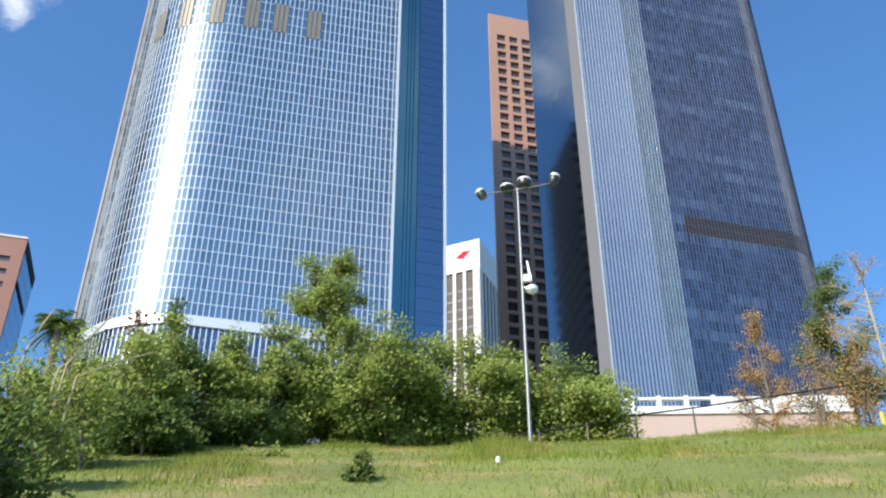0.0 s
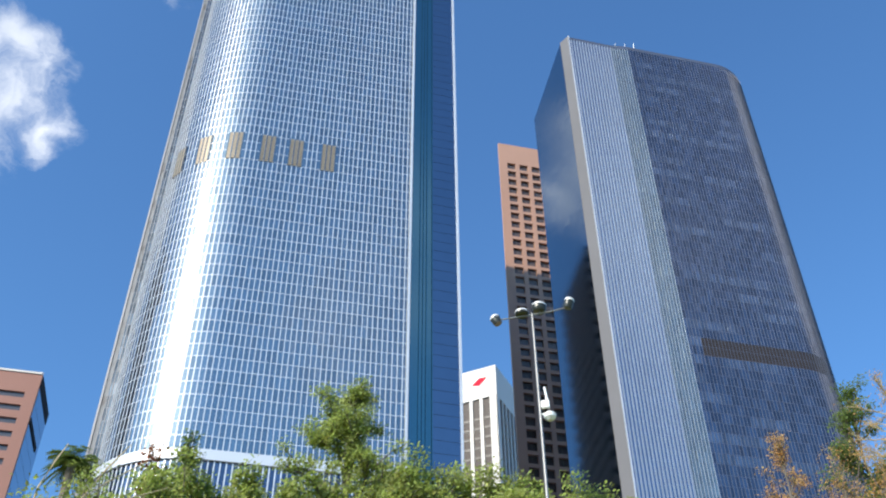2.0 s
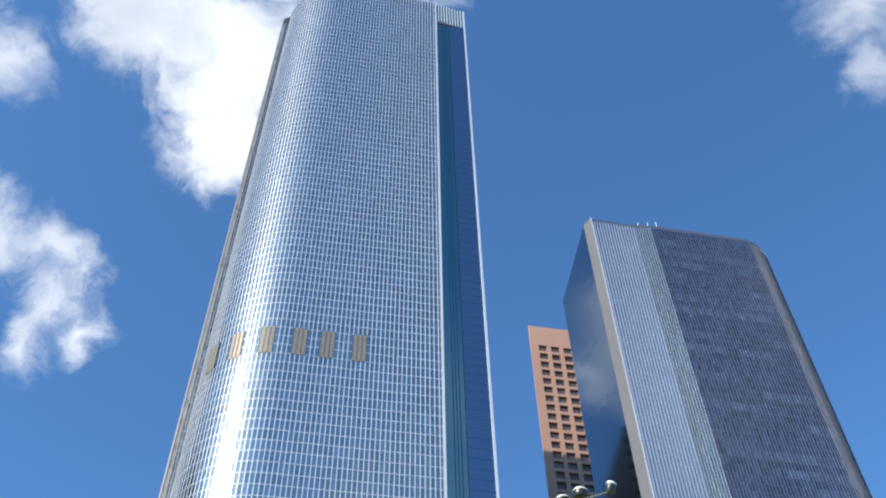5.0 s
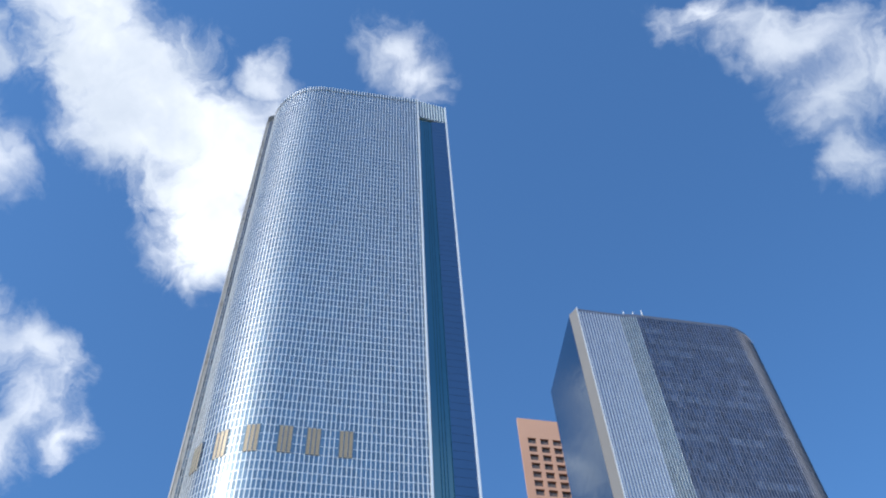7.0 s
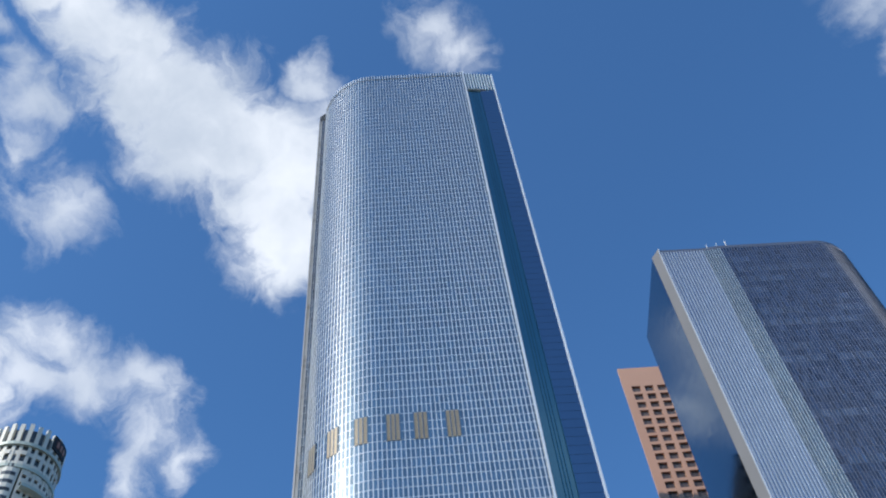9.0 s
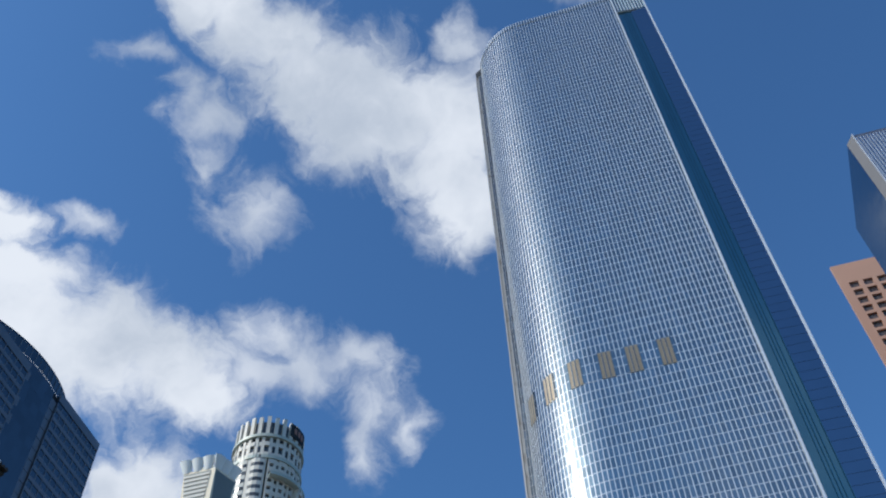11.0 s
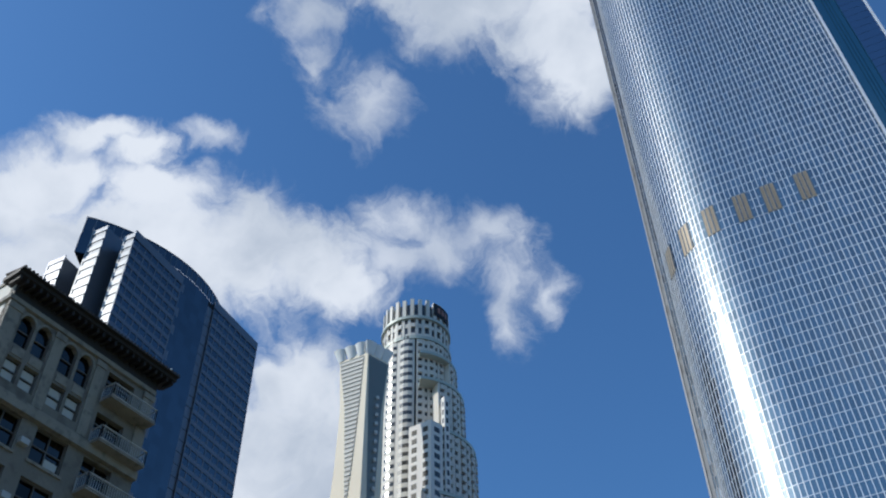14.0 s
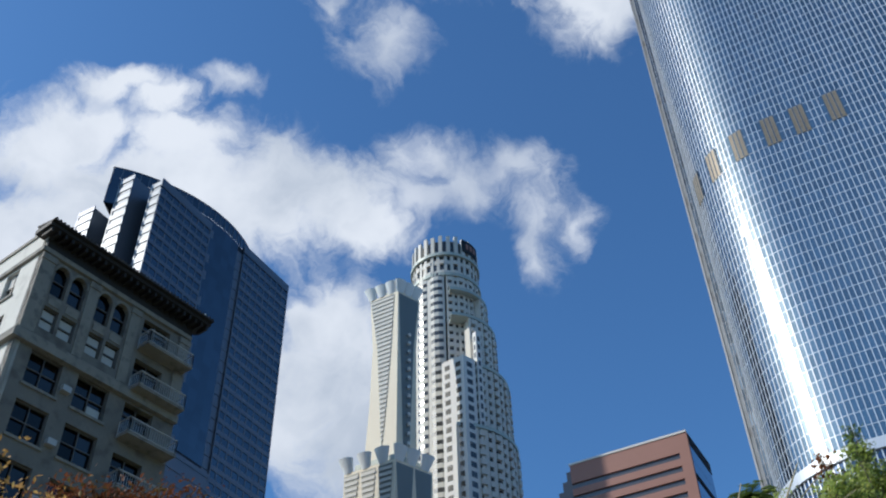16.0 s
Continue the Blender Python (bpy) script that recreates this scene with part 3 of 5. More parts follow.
    soffit.box(corner + V * 0.1 + UP * (head - 0.12), edge - corner, V * 0.4, UP * 0.12)
    part("crown_soffit", soffit, "aluminium", t)
    cop = Geo()
    for a, b in zip(cols, cols[1:]):
        w = b - a
        out = Vector((-w.y, w.x, 0)).normalized()
        cop.box(a - out * 0.5 + UP * (top - 2), w, out * 0.6, UP * 2.0)
    part("parapet", cop, "pane", t, "glazed parapet screen")
    fins = Geo()
    for p, q in zip(cols, cols[1:]):
        w = (q - p).normalized()
        out = Vector((-w.y, w.x, 0))
        fins.box(p - w * 0.1 + UP * (top - 2), w * 0.2, out * 0.2, UP * 2.05)
    part("parapet_fin", fins, "aluminium", t, "", "stuff")
    # grey pilaster and side walls
    g = Geo()
    g.prism([(p.x, p.y) for p in (last + V * 0.3, last + side * 0.3, pil - V * 0.2, pil + V * 3.5, last + V * 4.0)], 12, top - 6)
    part("pilaster", g, "strip_grey", t, "grey corner strip with dark reflections mottled into its colour")
    turn_in, outer = last + side * 0.3, pil - V * 0.2
    pane, mull, tran = Geo(), Geo(), Geo()
    # added panes: a dark building's reflection is put into their colour
    curtain(spaced([turn_in, turn_in.lerp(outer, 0.5)], 0.6), z0, top - 6, 1.96, pane, mull, tran, (0.09, 0.05), (0.07, 0.03), proud=0.06, tilt=0.006)
    part("corner_pane_field", pane, "corner_glass", t, "added panes beside the corner strip, coloured dark as a reflection", "stuff")
    part("corner_mullion_field", mull, "pilaster", t, "", "stuff")
    part("corner_transom_field", tran, "pilaster", t, "", "stuff")
    g = Geo()
    w = (outer - turn_in).normalized()
    g.box(outer - w * 0.3 + UP * 12, w * 0.3, Vector((-w.y, w.x, 0)) * 0.12, UP * (top - 18))
    part("corner_edge", g, "pilaster", t, "pale edge of the corner strip")
    g = Geo()
    for k in range(60):
        za, zb = 12 + (top - 14) * k / 60, 12 + (top - 14) * (k + 0.93) / 60
        for a, b in ((pil + V * 3.6, rear[0]), (edge + V * 0.3, rear[1])):
            s = -0.15 if a.x < -20 else 0.15
            g.face(a + U * s + UP * za, b + U * s + UP * za, b + U * s + UP * zb, a + U * s + UP * zb)
    part("side_glass", g, "blue", t, "", "stuff")
    g = Geo()
    g.prism([(p.x, p.y) for p in (cols[0] + V, cols[-1] + V, pil + V * 3, rear[0], rear[1], edge + V)], top - 3, top - 2.4)
    part("roof", g, "roof", t)


silver_tower()


# ---- second tower: striped facet, bent strip, dark facade with a rounded corner ----
def slate_tower():
    top = 191.6
    t = thing("slate_glass_tower", (45, 170, 12), "dark slate-blue glass office tower with a striped pale facet", "skyscraper")
    fl, fm, fr = plan(10.9, 146.6), plan(15.95, 153.2), Vector((64.6, 153.25, 0))
    far_left = plan(7.02, 171.2)
    pil_l = plan(10.1, 148.2)
    shoulder = plan(14.5, 151.55)
    # rounded right corner, followed from the rear to the front
    c = fr + V * 11.0
    round_ = [c + (U * math.cos(a) - V * math.sin(a)) * 11.0 for a in [math.pi / 2 * i / 14 for i in range(15)]]
    rear_r, rear_l = round_[0] + V * 30, far_left + V * 4
    core = Geo()
    core.prism([(p.x, p.y) for p in [fm + V * 0.4, shoulder + V * 0.4, fl + V * 0.4 + U * 0.3, pil_l + V * 0.6 + U * 0.2, far_left + U * 0.3, rear_l + U * 10, rear_r] + [p - (p - c) * 0.03 for p in round_]], 12, top - 0.5)
    part("core", core, "dark", t)
    # dark facade
    pane, mull, tran = Geo(), Geo(), Geo()
    cols = spaced(round_ + [fm], 0.69)
    z0 = 66.0
    nb = len(cols)
    h = (top - 1 - z0) / round((top - 1 - z0) / 2.0)
    rows = {k for k in range(300) if 103.2 - h < z0 + h * k < 105.2}
    rng = random.Random(17)
    drawn, blinds = Geo(), set()
    for k in range(64):
        for _ in range(rng.choice((0, 1, 2, 3)) if k % 2 else 0):
            i, run = rng.randrange(nb), rng.randrange(8, 40)
            blinds |= {(q, k) for q in range(i, i + run)}
    curtain(cols, z0, top - 1, 2.0, pane, mull, tran, (0.11, 0.08), (0.09, 0.02), tilt=0.006, skip=lambda i, k: k in rows and i < nb - 5, other=drawn, pick=lambda i, k: (i, k) in blinds)
    part("blind_pane_field", drawn, "smoke_pale", t, "paler panes with drawn blinds behind", "stuff")
    glint = Geo()
    for p, q in zip(cols, cols[1:]):
        if (p - c).length < 11.6 and (p - c).dot(V) > -10.7:
            w = (q - p).normalized()
            out = Vector((-w.y, w.x, 0))
            glint.box(p - w * 0.04 + out * 0.08 + UP * z0, w * 0.08, out * 0.09, UP * (top - 1 - z0))
    part("corner_fin", glint, "fin_dark", t, "slim fins round the corner", "stuff")
    part("pane_field", pane, "smoke", t, "dark slate-blue reflecting panes", "stuff")
    part("mullion_field", mull, "fin_dark", t, "slate-grey uprights", "stuff")
    part("transom_field", tran, "fin_dark", t, "", "stuff")
    lv = Geo()
    ks = sorted(rows)
    za, zb = z0 + h * ks[0], z0 + h * (ks[-1] + 1)
    for a, b in list(zip(cols, cols[1:]))[:nb - 5]:
        w = b - a
        out = Vector((-w.y, w.x, 0)).normalized()
        for s in range(8):
            lv.box(a - out * 0.25 + UP * (za + (zb - za) * s / 8), w, out * 0.2, UP * (zb - za) / 8 * 0.7)
    part("louvre_band", lv, "louvre", t, "brown louvred band of the service floor")
    # striped facet and the strip that bends forward
    pane, mull = Geo(), Geo()
    cols = spaced([shoulder, fl], 0.70)
    curtain(cols, z0, top - 1, 2.0, pane, mull, None, (0.24, 0.20), tilt=0.0015)
    part("striped_glass", pane, "stripe_glass", t, "pale blue glass between grey fins", "stuff")
    part("facet_fin", mull, "fin", t, "closely set grey fins", "stuff")
    pane, mull = Geo(), Geo()
    cols = spaced([fm, fm.lerp(shoulder, 0.5) + V * 0.10, shoulder], 0.6)
    tran = Geo()
    curtain(cols, z0, top - 1, 2.0, pane, mull, tran, (0.11, 0.10), (0.05, 0.03), tilt=0.010)
    part("bent_transom", tran, "fin_dark", t, "", "stuff")
    part("bent_glass", pane, "bend_glass", t, "grey-green glass strip bending forward", "stuff")
    part("bent_fin", mull, "fin", t, "", "stuff")
    # flush left wall, corner pilaster
    g = Geo()
    rng = random.Random(8)
    a0, b0 = pil_l, far_left
    for k in range(63):
        z_a, z_b = 12 + (top - 12) * k / 63, 12 + (top - 12) * (k + 1) / 63
        for s in range(6):
            p, q = a0.lerp(b0, s / 6), a0.lerp(b0, (s + 1) / 6)
            e = U * rng.gauss(0, 0.004)
            g.face(p + UP * z_a + e, p + UP * (z_b - 0.03) - e, q + UP * (z_b - 0.03) + e, q + UP * z_a - e)
    part("flush_wall", g, "side_glass", t, "smooth dark blue glass side wall", "stuff")
    g = Geo()
    g.prism([(p.x, p.y) for p in (pil_l + U * 0.02, fl - V * 0.25 + U * 0.1, fl + V * 0.5, pil_l + V * 0.5 + U * 0.3)], 12, top + 0.3)
    part("pilaster", g, "pilaster", t, "grey stone corner pilaster")
    g = Geo()
    g.box(fl - V * 0.28 - U * 0.04 + UP * 12, U * 0.22, V * 0.3, UP * (top - 11.7))
    part("edge_fin", g, "aluminium", t, "thin white corner strip")
    g = Geo()
    for a, b in zip([fl, shoulder, fm] + round_[::-1], [shoulder, fm] + round_[::-1] + [rear_r]):
        if (b - a).length < 0.05:
            continue
        w = b - a
        inn = Vector((-w.y, w.x, 0)).normalized()
        g.box(a + inn * 0.05 + UP * (top - 1), w, inn * 0.5, UP * 1.1)
    part("parapet", g, "fin_dark", t)
    g = Geo()
    g.prism([(p.x, p.y) for p in [fm + V, fl + V, far_left + U, rear_r, round_[0]]], top - 1.8, top - 1.2)
    part("roof", g, "roof", t)
    g = Geo()
    for a, b, lean_ in ((14.75, 153.6, 0.9), (15.5, 154.3, 1.2), (16.5, 155.2, 0.3)):
        p = plan(a, b)
        g.tube([p + UP * (top - 1.5), p + UP * (top + 3.4) + U * lean_], [0.13, 0.08], 6)
        g.box(p + UP * (top - 1.3), U * 1.3, V * 0.9, UP * 2.1)
    part("roof_mast", g, "white_paint", t, "white masts on the roof")


slate_tower()


# ---- stone block behind the silver tower, seen mirrored in the slate tower's side wall ----
def mirrored_block():
    o = Vector((-7.5, 213.0, 0))
    t = thing("stone_block", o - U * 14 - V * 12 + UP * 8, "shaded pinkish stone block with dark window bands", "office building")
    g = Geo()
    g.box(o - U * 28.5 - V * 25.5 + UP * 8, U * 28, V * 25, UP * 162)
    part("body", g, "brown_glass", t, "dark bronze glazing")
    for k in range(40):
        g = Geo()
        g.box(o - U * 29 - V * 26 + UP * (8 + 4.05 * k), U * 29, V * 26, UP * 2.3)
        part("stone_band", g, "wall_pink", t)


mirrored_block()


# ---- red-brown granite tower with punched windows ----
def granite_tower():
    top = 251.5
    tl = plan(3.78, 234.6)
    t = thing("granite_tower", tl + U * 14 + V * 12 + UP * 12, "red-brown granite office tower with square punched windows", "skyscraper")
    width, floors = 30.0, 59
    pier, win, gap = 4.35, 2.95, 2.75
    g = Geo()
    wall_top = top - 9.2
    opens = []
    for c in range(6):
        x = gap + c * pier
        opens.append((x, x + win))
    ends = [0] + [v for o in opens for v in o] + [width]
    for a, b in zip(ends[::2], ends[1::2]):
        g.box(tl + U * a + UP * 12, U * (b - a), V * 0.9, UP * (top - 12))
    rows = [wall_top - 2.7 - 3.86 * k for k in range(floors)]
    for (a, b) in opens:
        g.box(tl + U * a + V * 0.01 + UP * wall_top, U * (b - a), V * 0.85, UP * (top - wall_top))
        for z, zn in zip(rows, rows[1:] + [12 - 2.7]):
            g.box(tl + U * a + V * 0.01 + UP * (zn + 2.7), U * (b - a), V * 0.85, UP * (z - zn - 2.7))
    part("front_wall", g, "brown", t, "granite wall with square openings")
    g = Geo()
    rear = tl + heading(4.6) * 34
    g.prism([(p.x, p.y) for p in (tl + V * 0.92 + U * 0.3, tl + U * (width - 0.1) + V * 0.92, tl + U * (width - 0.1) + V * 30, rear)], 12, top - 0.6)
    part("body", g, "brown", t)
    g = Geo()
    g.face((0, 0, 0), (win, 0, 0), (win, 0, 2.7), (0, 0, 2.7))
    me = g.mesh("window")
    me.materials.append(M["brown_glass"])
    turn = Matrix.Rotation(GRID, 4, "Z")
    bar = Geo()
    for (a, b) in opens[:5]:
        for z in rows[:46]:
            piece("window", me, t, Matrix.Translation(tl + U * a + V * 0.7 + UP * z) @ turn)
            bar.box(tl + U * (a + win / 2 - 0.05) + V * 0.6 + UP * z, U * 0.1, V * 0.08, UP * 2.7)
    part("window_bar", bar, "frame", t, "", "stuff")


granite_tower()


# ---- white tower with dark window strips and a red emblem ----
def white_tower():
    top = 222.0
    c = plan(2.57, 328.5)
    a = plan(0.27, 334.0)
    left = (a - c).normalized()
    right = Vector((-left.y, left.x, 0))
    if right.y < 0:
        right = -right
    lw, rw = 40.0, 23.0
    t = thing("white_tower", c + UP * 12, "white stone office tower with dark window strips and a red emblem", "skyscraper")
    body = Geo()
    body.prism([(p.x, p.y) for p in (c + left * 0.6 + right * 0.6, c + left * (lw - 0.6) + right * 0.6, c + left * (lw - 0.6) + right * (rw - 0.6), c + left * 0.6 + right * (rw - 0.6))], 12, top - 14)
    part("glass_body", body, "louvre", t, "dark glass in vertical strips")
    g = Geo()
    g.prism([(p.x, p.y) for p in (c, c + left * lw, c + left * lw + right * rw, c + right * rw)], top - 14, top)
    part("crown_wall", g, "white", t)
    for axis, other, length, wide, step in ((left, right, lw, 1.35, 4.35), (right, left, rw, 1.0, 3.7)):
        k = 0
        while k * step < length:
            w = 3.1 if k == 0 else wide
            g = Geo()
            s = 0 if k == 0 else 3.1 + (k - 1) * step + step - wide
            if s + w > length:
                break
            g.box(c + axis * s + other * 0.003 * k + UP * 12, axis * w, other * 0.62, UP * (top - 26.0))
            part("pier", g, "white", t)
            k += 1
    bands = Geo()
    for k in range(45):
        z = 14 + k * 4.2
        bands.box(c + left * 3 + right * 0.5 + UP * z, left * (lw - 3), right * 0.08, UP * 0.9)
        bands.box(c + right * 3 + left * 0.5 + UP * z, right * (rw - 3), left * 0.08, UP * 0.9)
    part("spandrel_field", bands, "frame", t, "", "stuff")
    # four-sided emblem, slightly twisted
    g = Geo()
    o = c + left * 7.6 - right * 0.15
    pts = [(-3.6, 7.0), (0.6, 9.6), (4.6, 9.4), (0.4, 6.2)]
    ring = [o + left * -x * 0.8 + UP * (top - 14.2 + y) for x, y in pts]
    g.face(*ring)
    g.face(*[p - right * -0.1 for p in ring][::-1])
    part("emblem", g, "red_paint", t, "red four-sided emblem")


white_tower()


# ---- red granite block with ribbon windows ----
def red_block():
    h = 126.6
    r = plan(-27.18, 209.9)
    t = thing("red_granite_block", r - U * 15 + V * 10 + UP * 6, "red granite office block with grey ribbon windows", "office building")
    length, depth = 30.4, 18.0
    l = r - U * length
    body = Geo()
    body.box(l + V * 0.5 + UP * 6, U * (length - 0.3), V * (depth - 1), UP * (h - 6.6))
    part("body", body, "red_glass", t, "grey ribbon glazing")
    g = Geo()
    g.box(l + UP * (h - 5.0), U * length, V * 0.8, UP * 5.0)
    part("granite_band", g, "red", t, "polished red granite top band")
    z = h - 5.0
    while z > 12:
        g = Geo()
        g.box(l + U * (length - 2.6) + V * 0.003 + UP * (z - 1.5), U * 2.6, V * 0.7, UP * 1.5)
        g.box(l + UP * (z - 3.35), U * length, V * 0.8, UP * 1.85)
        part("granite_band", g, "red", t)
        z -= 3.35
    g = Geo()
    g.box(l - U * 0.2 - V * 0.2 + UP * h, U * (length + 0.2), V * 0.8, UP * 0.5)
    part("coping", g, "white", t, "pale stone coping")
    g = Geo()
    for k in range(28):
        g.box(r - U * 0.2 + V * 0.8 + UP * (h - 3 - (k + 1) * 4.1), U * 0.25, V * (depth - 1), UP * 4.0)
    part("side_glass", g, "blue", t, "blue glass side wall", "stuff")
    g = Geo()
    g.box(r - U * 0.25 + V * 0.8 + UP * (h - 3), U * 0.4, V * (depth - 1), UP * 3)
    g.box(r - U * 0.25 + V * 0.8 + UP * (h - 12), U * 0.5, V * (depth - 4), UP * 1.2)
    part("side_cornice", g, "dark", t)
    # stepped wing behind the far corner
    g = Geo()
    for k in range(5):
        g.box(l - U * (1.5 + k * 1.5) + V * (1 + k * 0.6) + UP * 6, U * 1.6, V * 12, UP * (h - 7.0 - k * 2.2))
    part("stepped_wing", g, "brown_glass", t, "dark glazed stepped wing")


red_block()


# ---- blue glass tower with the bowed glass crown ----
def bowed_tower():
    c = Vector((-209.5, 94.7, 0))
    t = thing("blue_glass_tower", c + V * 30 - U * 15, "deep blue glass office tower with a bowed glass crown", "skyscraper")

    def at(u, v, z=0.0):
        return c + U * u + V * v + UP * z

    top0, top1, length = 231.5, 237.5, 67.2

    def roof(v):
        return top0 + (top1 - top0) * v / length
    core = Geo()
    for v0, v1 in ((0.4, 24.5), (24.5, 38.6), (38.6, 41.5), (41.5, 67.0)):
        deep = {24.5: 0.6, 38.6: 1.1}.get(v0, 0.35)
        core.prism([(p.x, p.y) for p in (at(-deep, v0), at(-deep, v1), at(-30, v1), at(-4.6, v0))], -1, roof(v0) - 0.4)
    part("core", core, "dark", t)
    rng = random.Random(12)
    pane, band, rib = Geo(), Geo(), Geo()
    for v0, v1, cols in ((0.0, 24.5, 8), (41.5, length, 8)):
        k = 0
        z = roof((v0 + v1) / 2) - 3.5
        band.box(at(-0.3, v0, z), V * (v1 - v0), U * 0.35, UP * 3.4)
        while z > 20:
            for i in range(cols):
                a, b = v0 + (v1 - v0) * i / cols, v0 + (v1 - v0) * (i + 1) / cols
                e = rng.gauss(0, 0.01)
                pane.face(at(-0.2 + e, a, z - 4.05), at(-0.2 - e, b, z - 4.05), at(-0.2 - e, b, z), at(-0.2 + e, a, z))
            band.box(at(-0.3, v0, z - 4.05), V * (v1 - v0), U * 0.28, UP * 1.55)
            z -= 4.05
        for i in range(cols + 1):
            v = v0 + (v1 - v0) * i / cols
            rib.box(at(-0.3, max(v0, v - 0.45 if i else v), 20), V * 0.45, U * 0.22, UP * (roof(v) - 23.5))
    part("window_field", pane, "gas_glass", t, "rows of deep blue windows", "stuff")
    part("spandrel_field", band, "gas_band", t, "slate-blue spandrel bands", "stuff")
    part("rib_field", rib, "gas_band", t, "", "stuff")
    g = Geo()
    for k in range(24):
        za, zb = 147 + (roof(30) - 147) * k / 24, 147 + (roof(30) - 147) * (k + 1) / 24
        for i in range(4):
            a, b = 24.5 + 14.1 * i / 4, 24.5 + 14.1 * (i + 1) / 4
            e = rng.gauss(0, 0.006)
            g.face(at(-0.5 + e, a, za), at(-0.5 - e, b, za), at(-0.5 - e, b, zb), at(-0.5 + e, a, zb))
    part("smooth_strip", g, "gas_glass", t, "smooth deep blue glass strip", "stuff")
    g = Geo()
    for k in range(50):
        g.box(at(-1.1, 38.6, 20 + k * 4.24), V * 2.9, U * 0.5, UP * 4.0)
    part("groove_panel", g, "gas_band", t, "", "stuff")
    low = Geo()
    z = 146
    while z > 20:
        low.box(at(-0.4, 24.5, z - 1.6), V * 17, U * 0.4, UP * 1.5)
        low.box(at(-0.4, 24.5, z - 4.05), V * 17, U * 0.25, UP * 2.4)
        z -= 4.05
    part("lower_band", low, "gas_band", t, "", "stuff")
    # stepped sunlit ends with white fins
    for u0, u1, v0, z in ((-4.6, 0.0, 0.0, roof(0)), (-15.5, -9.0, -4.0, 235.5), (-31.5, -24.5, -4.0, 229.0)):
        g, w = Geo(), Geo()
        g.box(at(u0 + 0.1, v0 + 0.25, 0), U * (u1 - u0 - 0.6), V * 26, UP * (z - 0.3))
        k = z
        while k > 60:
            w.box(at(u0, v0, k - 2.0), U * (u1 - u0), V * 0.35, UP * 2.0)
            k -= 4.05
        w.box(at(u0, v0 - 0.02, 60), U * 0.5, V * 0.3, UP * (z - 60))
        part("end_bay", g, "gas_band", t)
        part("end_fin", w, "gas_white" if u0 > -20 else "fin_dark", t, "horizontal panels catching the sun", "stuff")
    g = Geo()
    g.box(at(-12.0, 7.0, 0), U * 7.4, V * 20, UP * 230)
    g.box(at(-26.0, 8.0, 0), U * 8.0, V * 20, UP * 226)
    part("recess_wall", g, "gas_band", t, "slate panelled recess")
    # lens-shaped crown: bowed front between two tips
    tip_a, tip_b = (-17.5, -6.5), (-5.2, 50.5)
    pts = []
    for i in range(25):
        f = i / 24
        u = tip_a[0] + (tip_b[0] - tip_a[0]) * f
        v = tip_a[1] + (tip_b[1] - tip_a[1]) * f
        pts.append(at(u + 8.6 * (1 - (2 * f - 1) ** 2) ** 0.9, v))
    g, w = Geo(), Geo()
    for a, b in zip(pts, pts[1:]):
        for k in range(3):
            za, zb = 226 + 5.2 * k, 226 + 5.2 * (k + 1) - 0.12
            g.face(a + UP * za, b + UP * za, b + UP * zb, a + UP * zb)
        w.box(a + UP * 240.9, b - a, -U * 0.5, UP * 0.7)
        w.box(a + UP * 233.4, (b - a).normalized() * 0.25, U * 0.15, UP * 8)
    g.prism([(p.x, p.y) for p in pts] + [(p.x, p.y) for p in (at(-30, 50), at(-21.5, 2))], 225, 225.8)
    for a, b in ((pts[0], at(-21.5, 2)), (at(-21.5, 2), at(-30, 50)), (at(-30, 50), pts[-1])):
        g.face(a + UP * 226, b + UP * 226, b + UP * 241.5, a + UP * 241.5)
    part("crown_glass", g, "gas_glass", t, "bowed blue glass crown")
    part("crown_rim", w, "gas_band", t)
    # the whole tower drawn in towards the eye, so that its shadow reaches the red block
    near = 0.92
    t.location = EYE + (t.location - EYE) * near
    t.scale = (near,) * 3


bowed_tower()


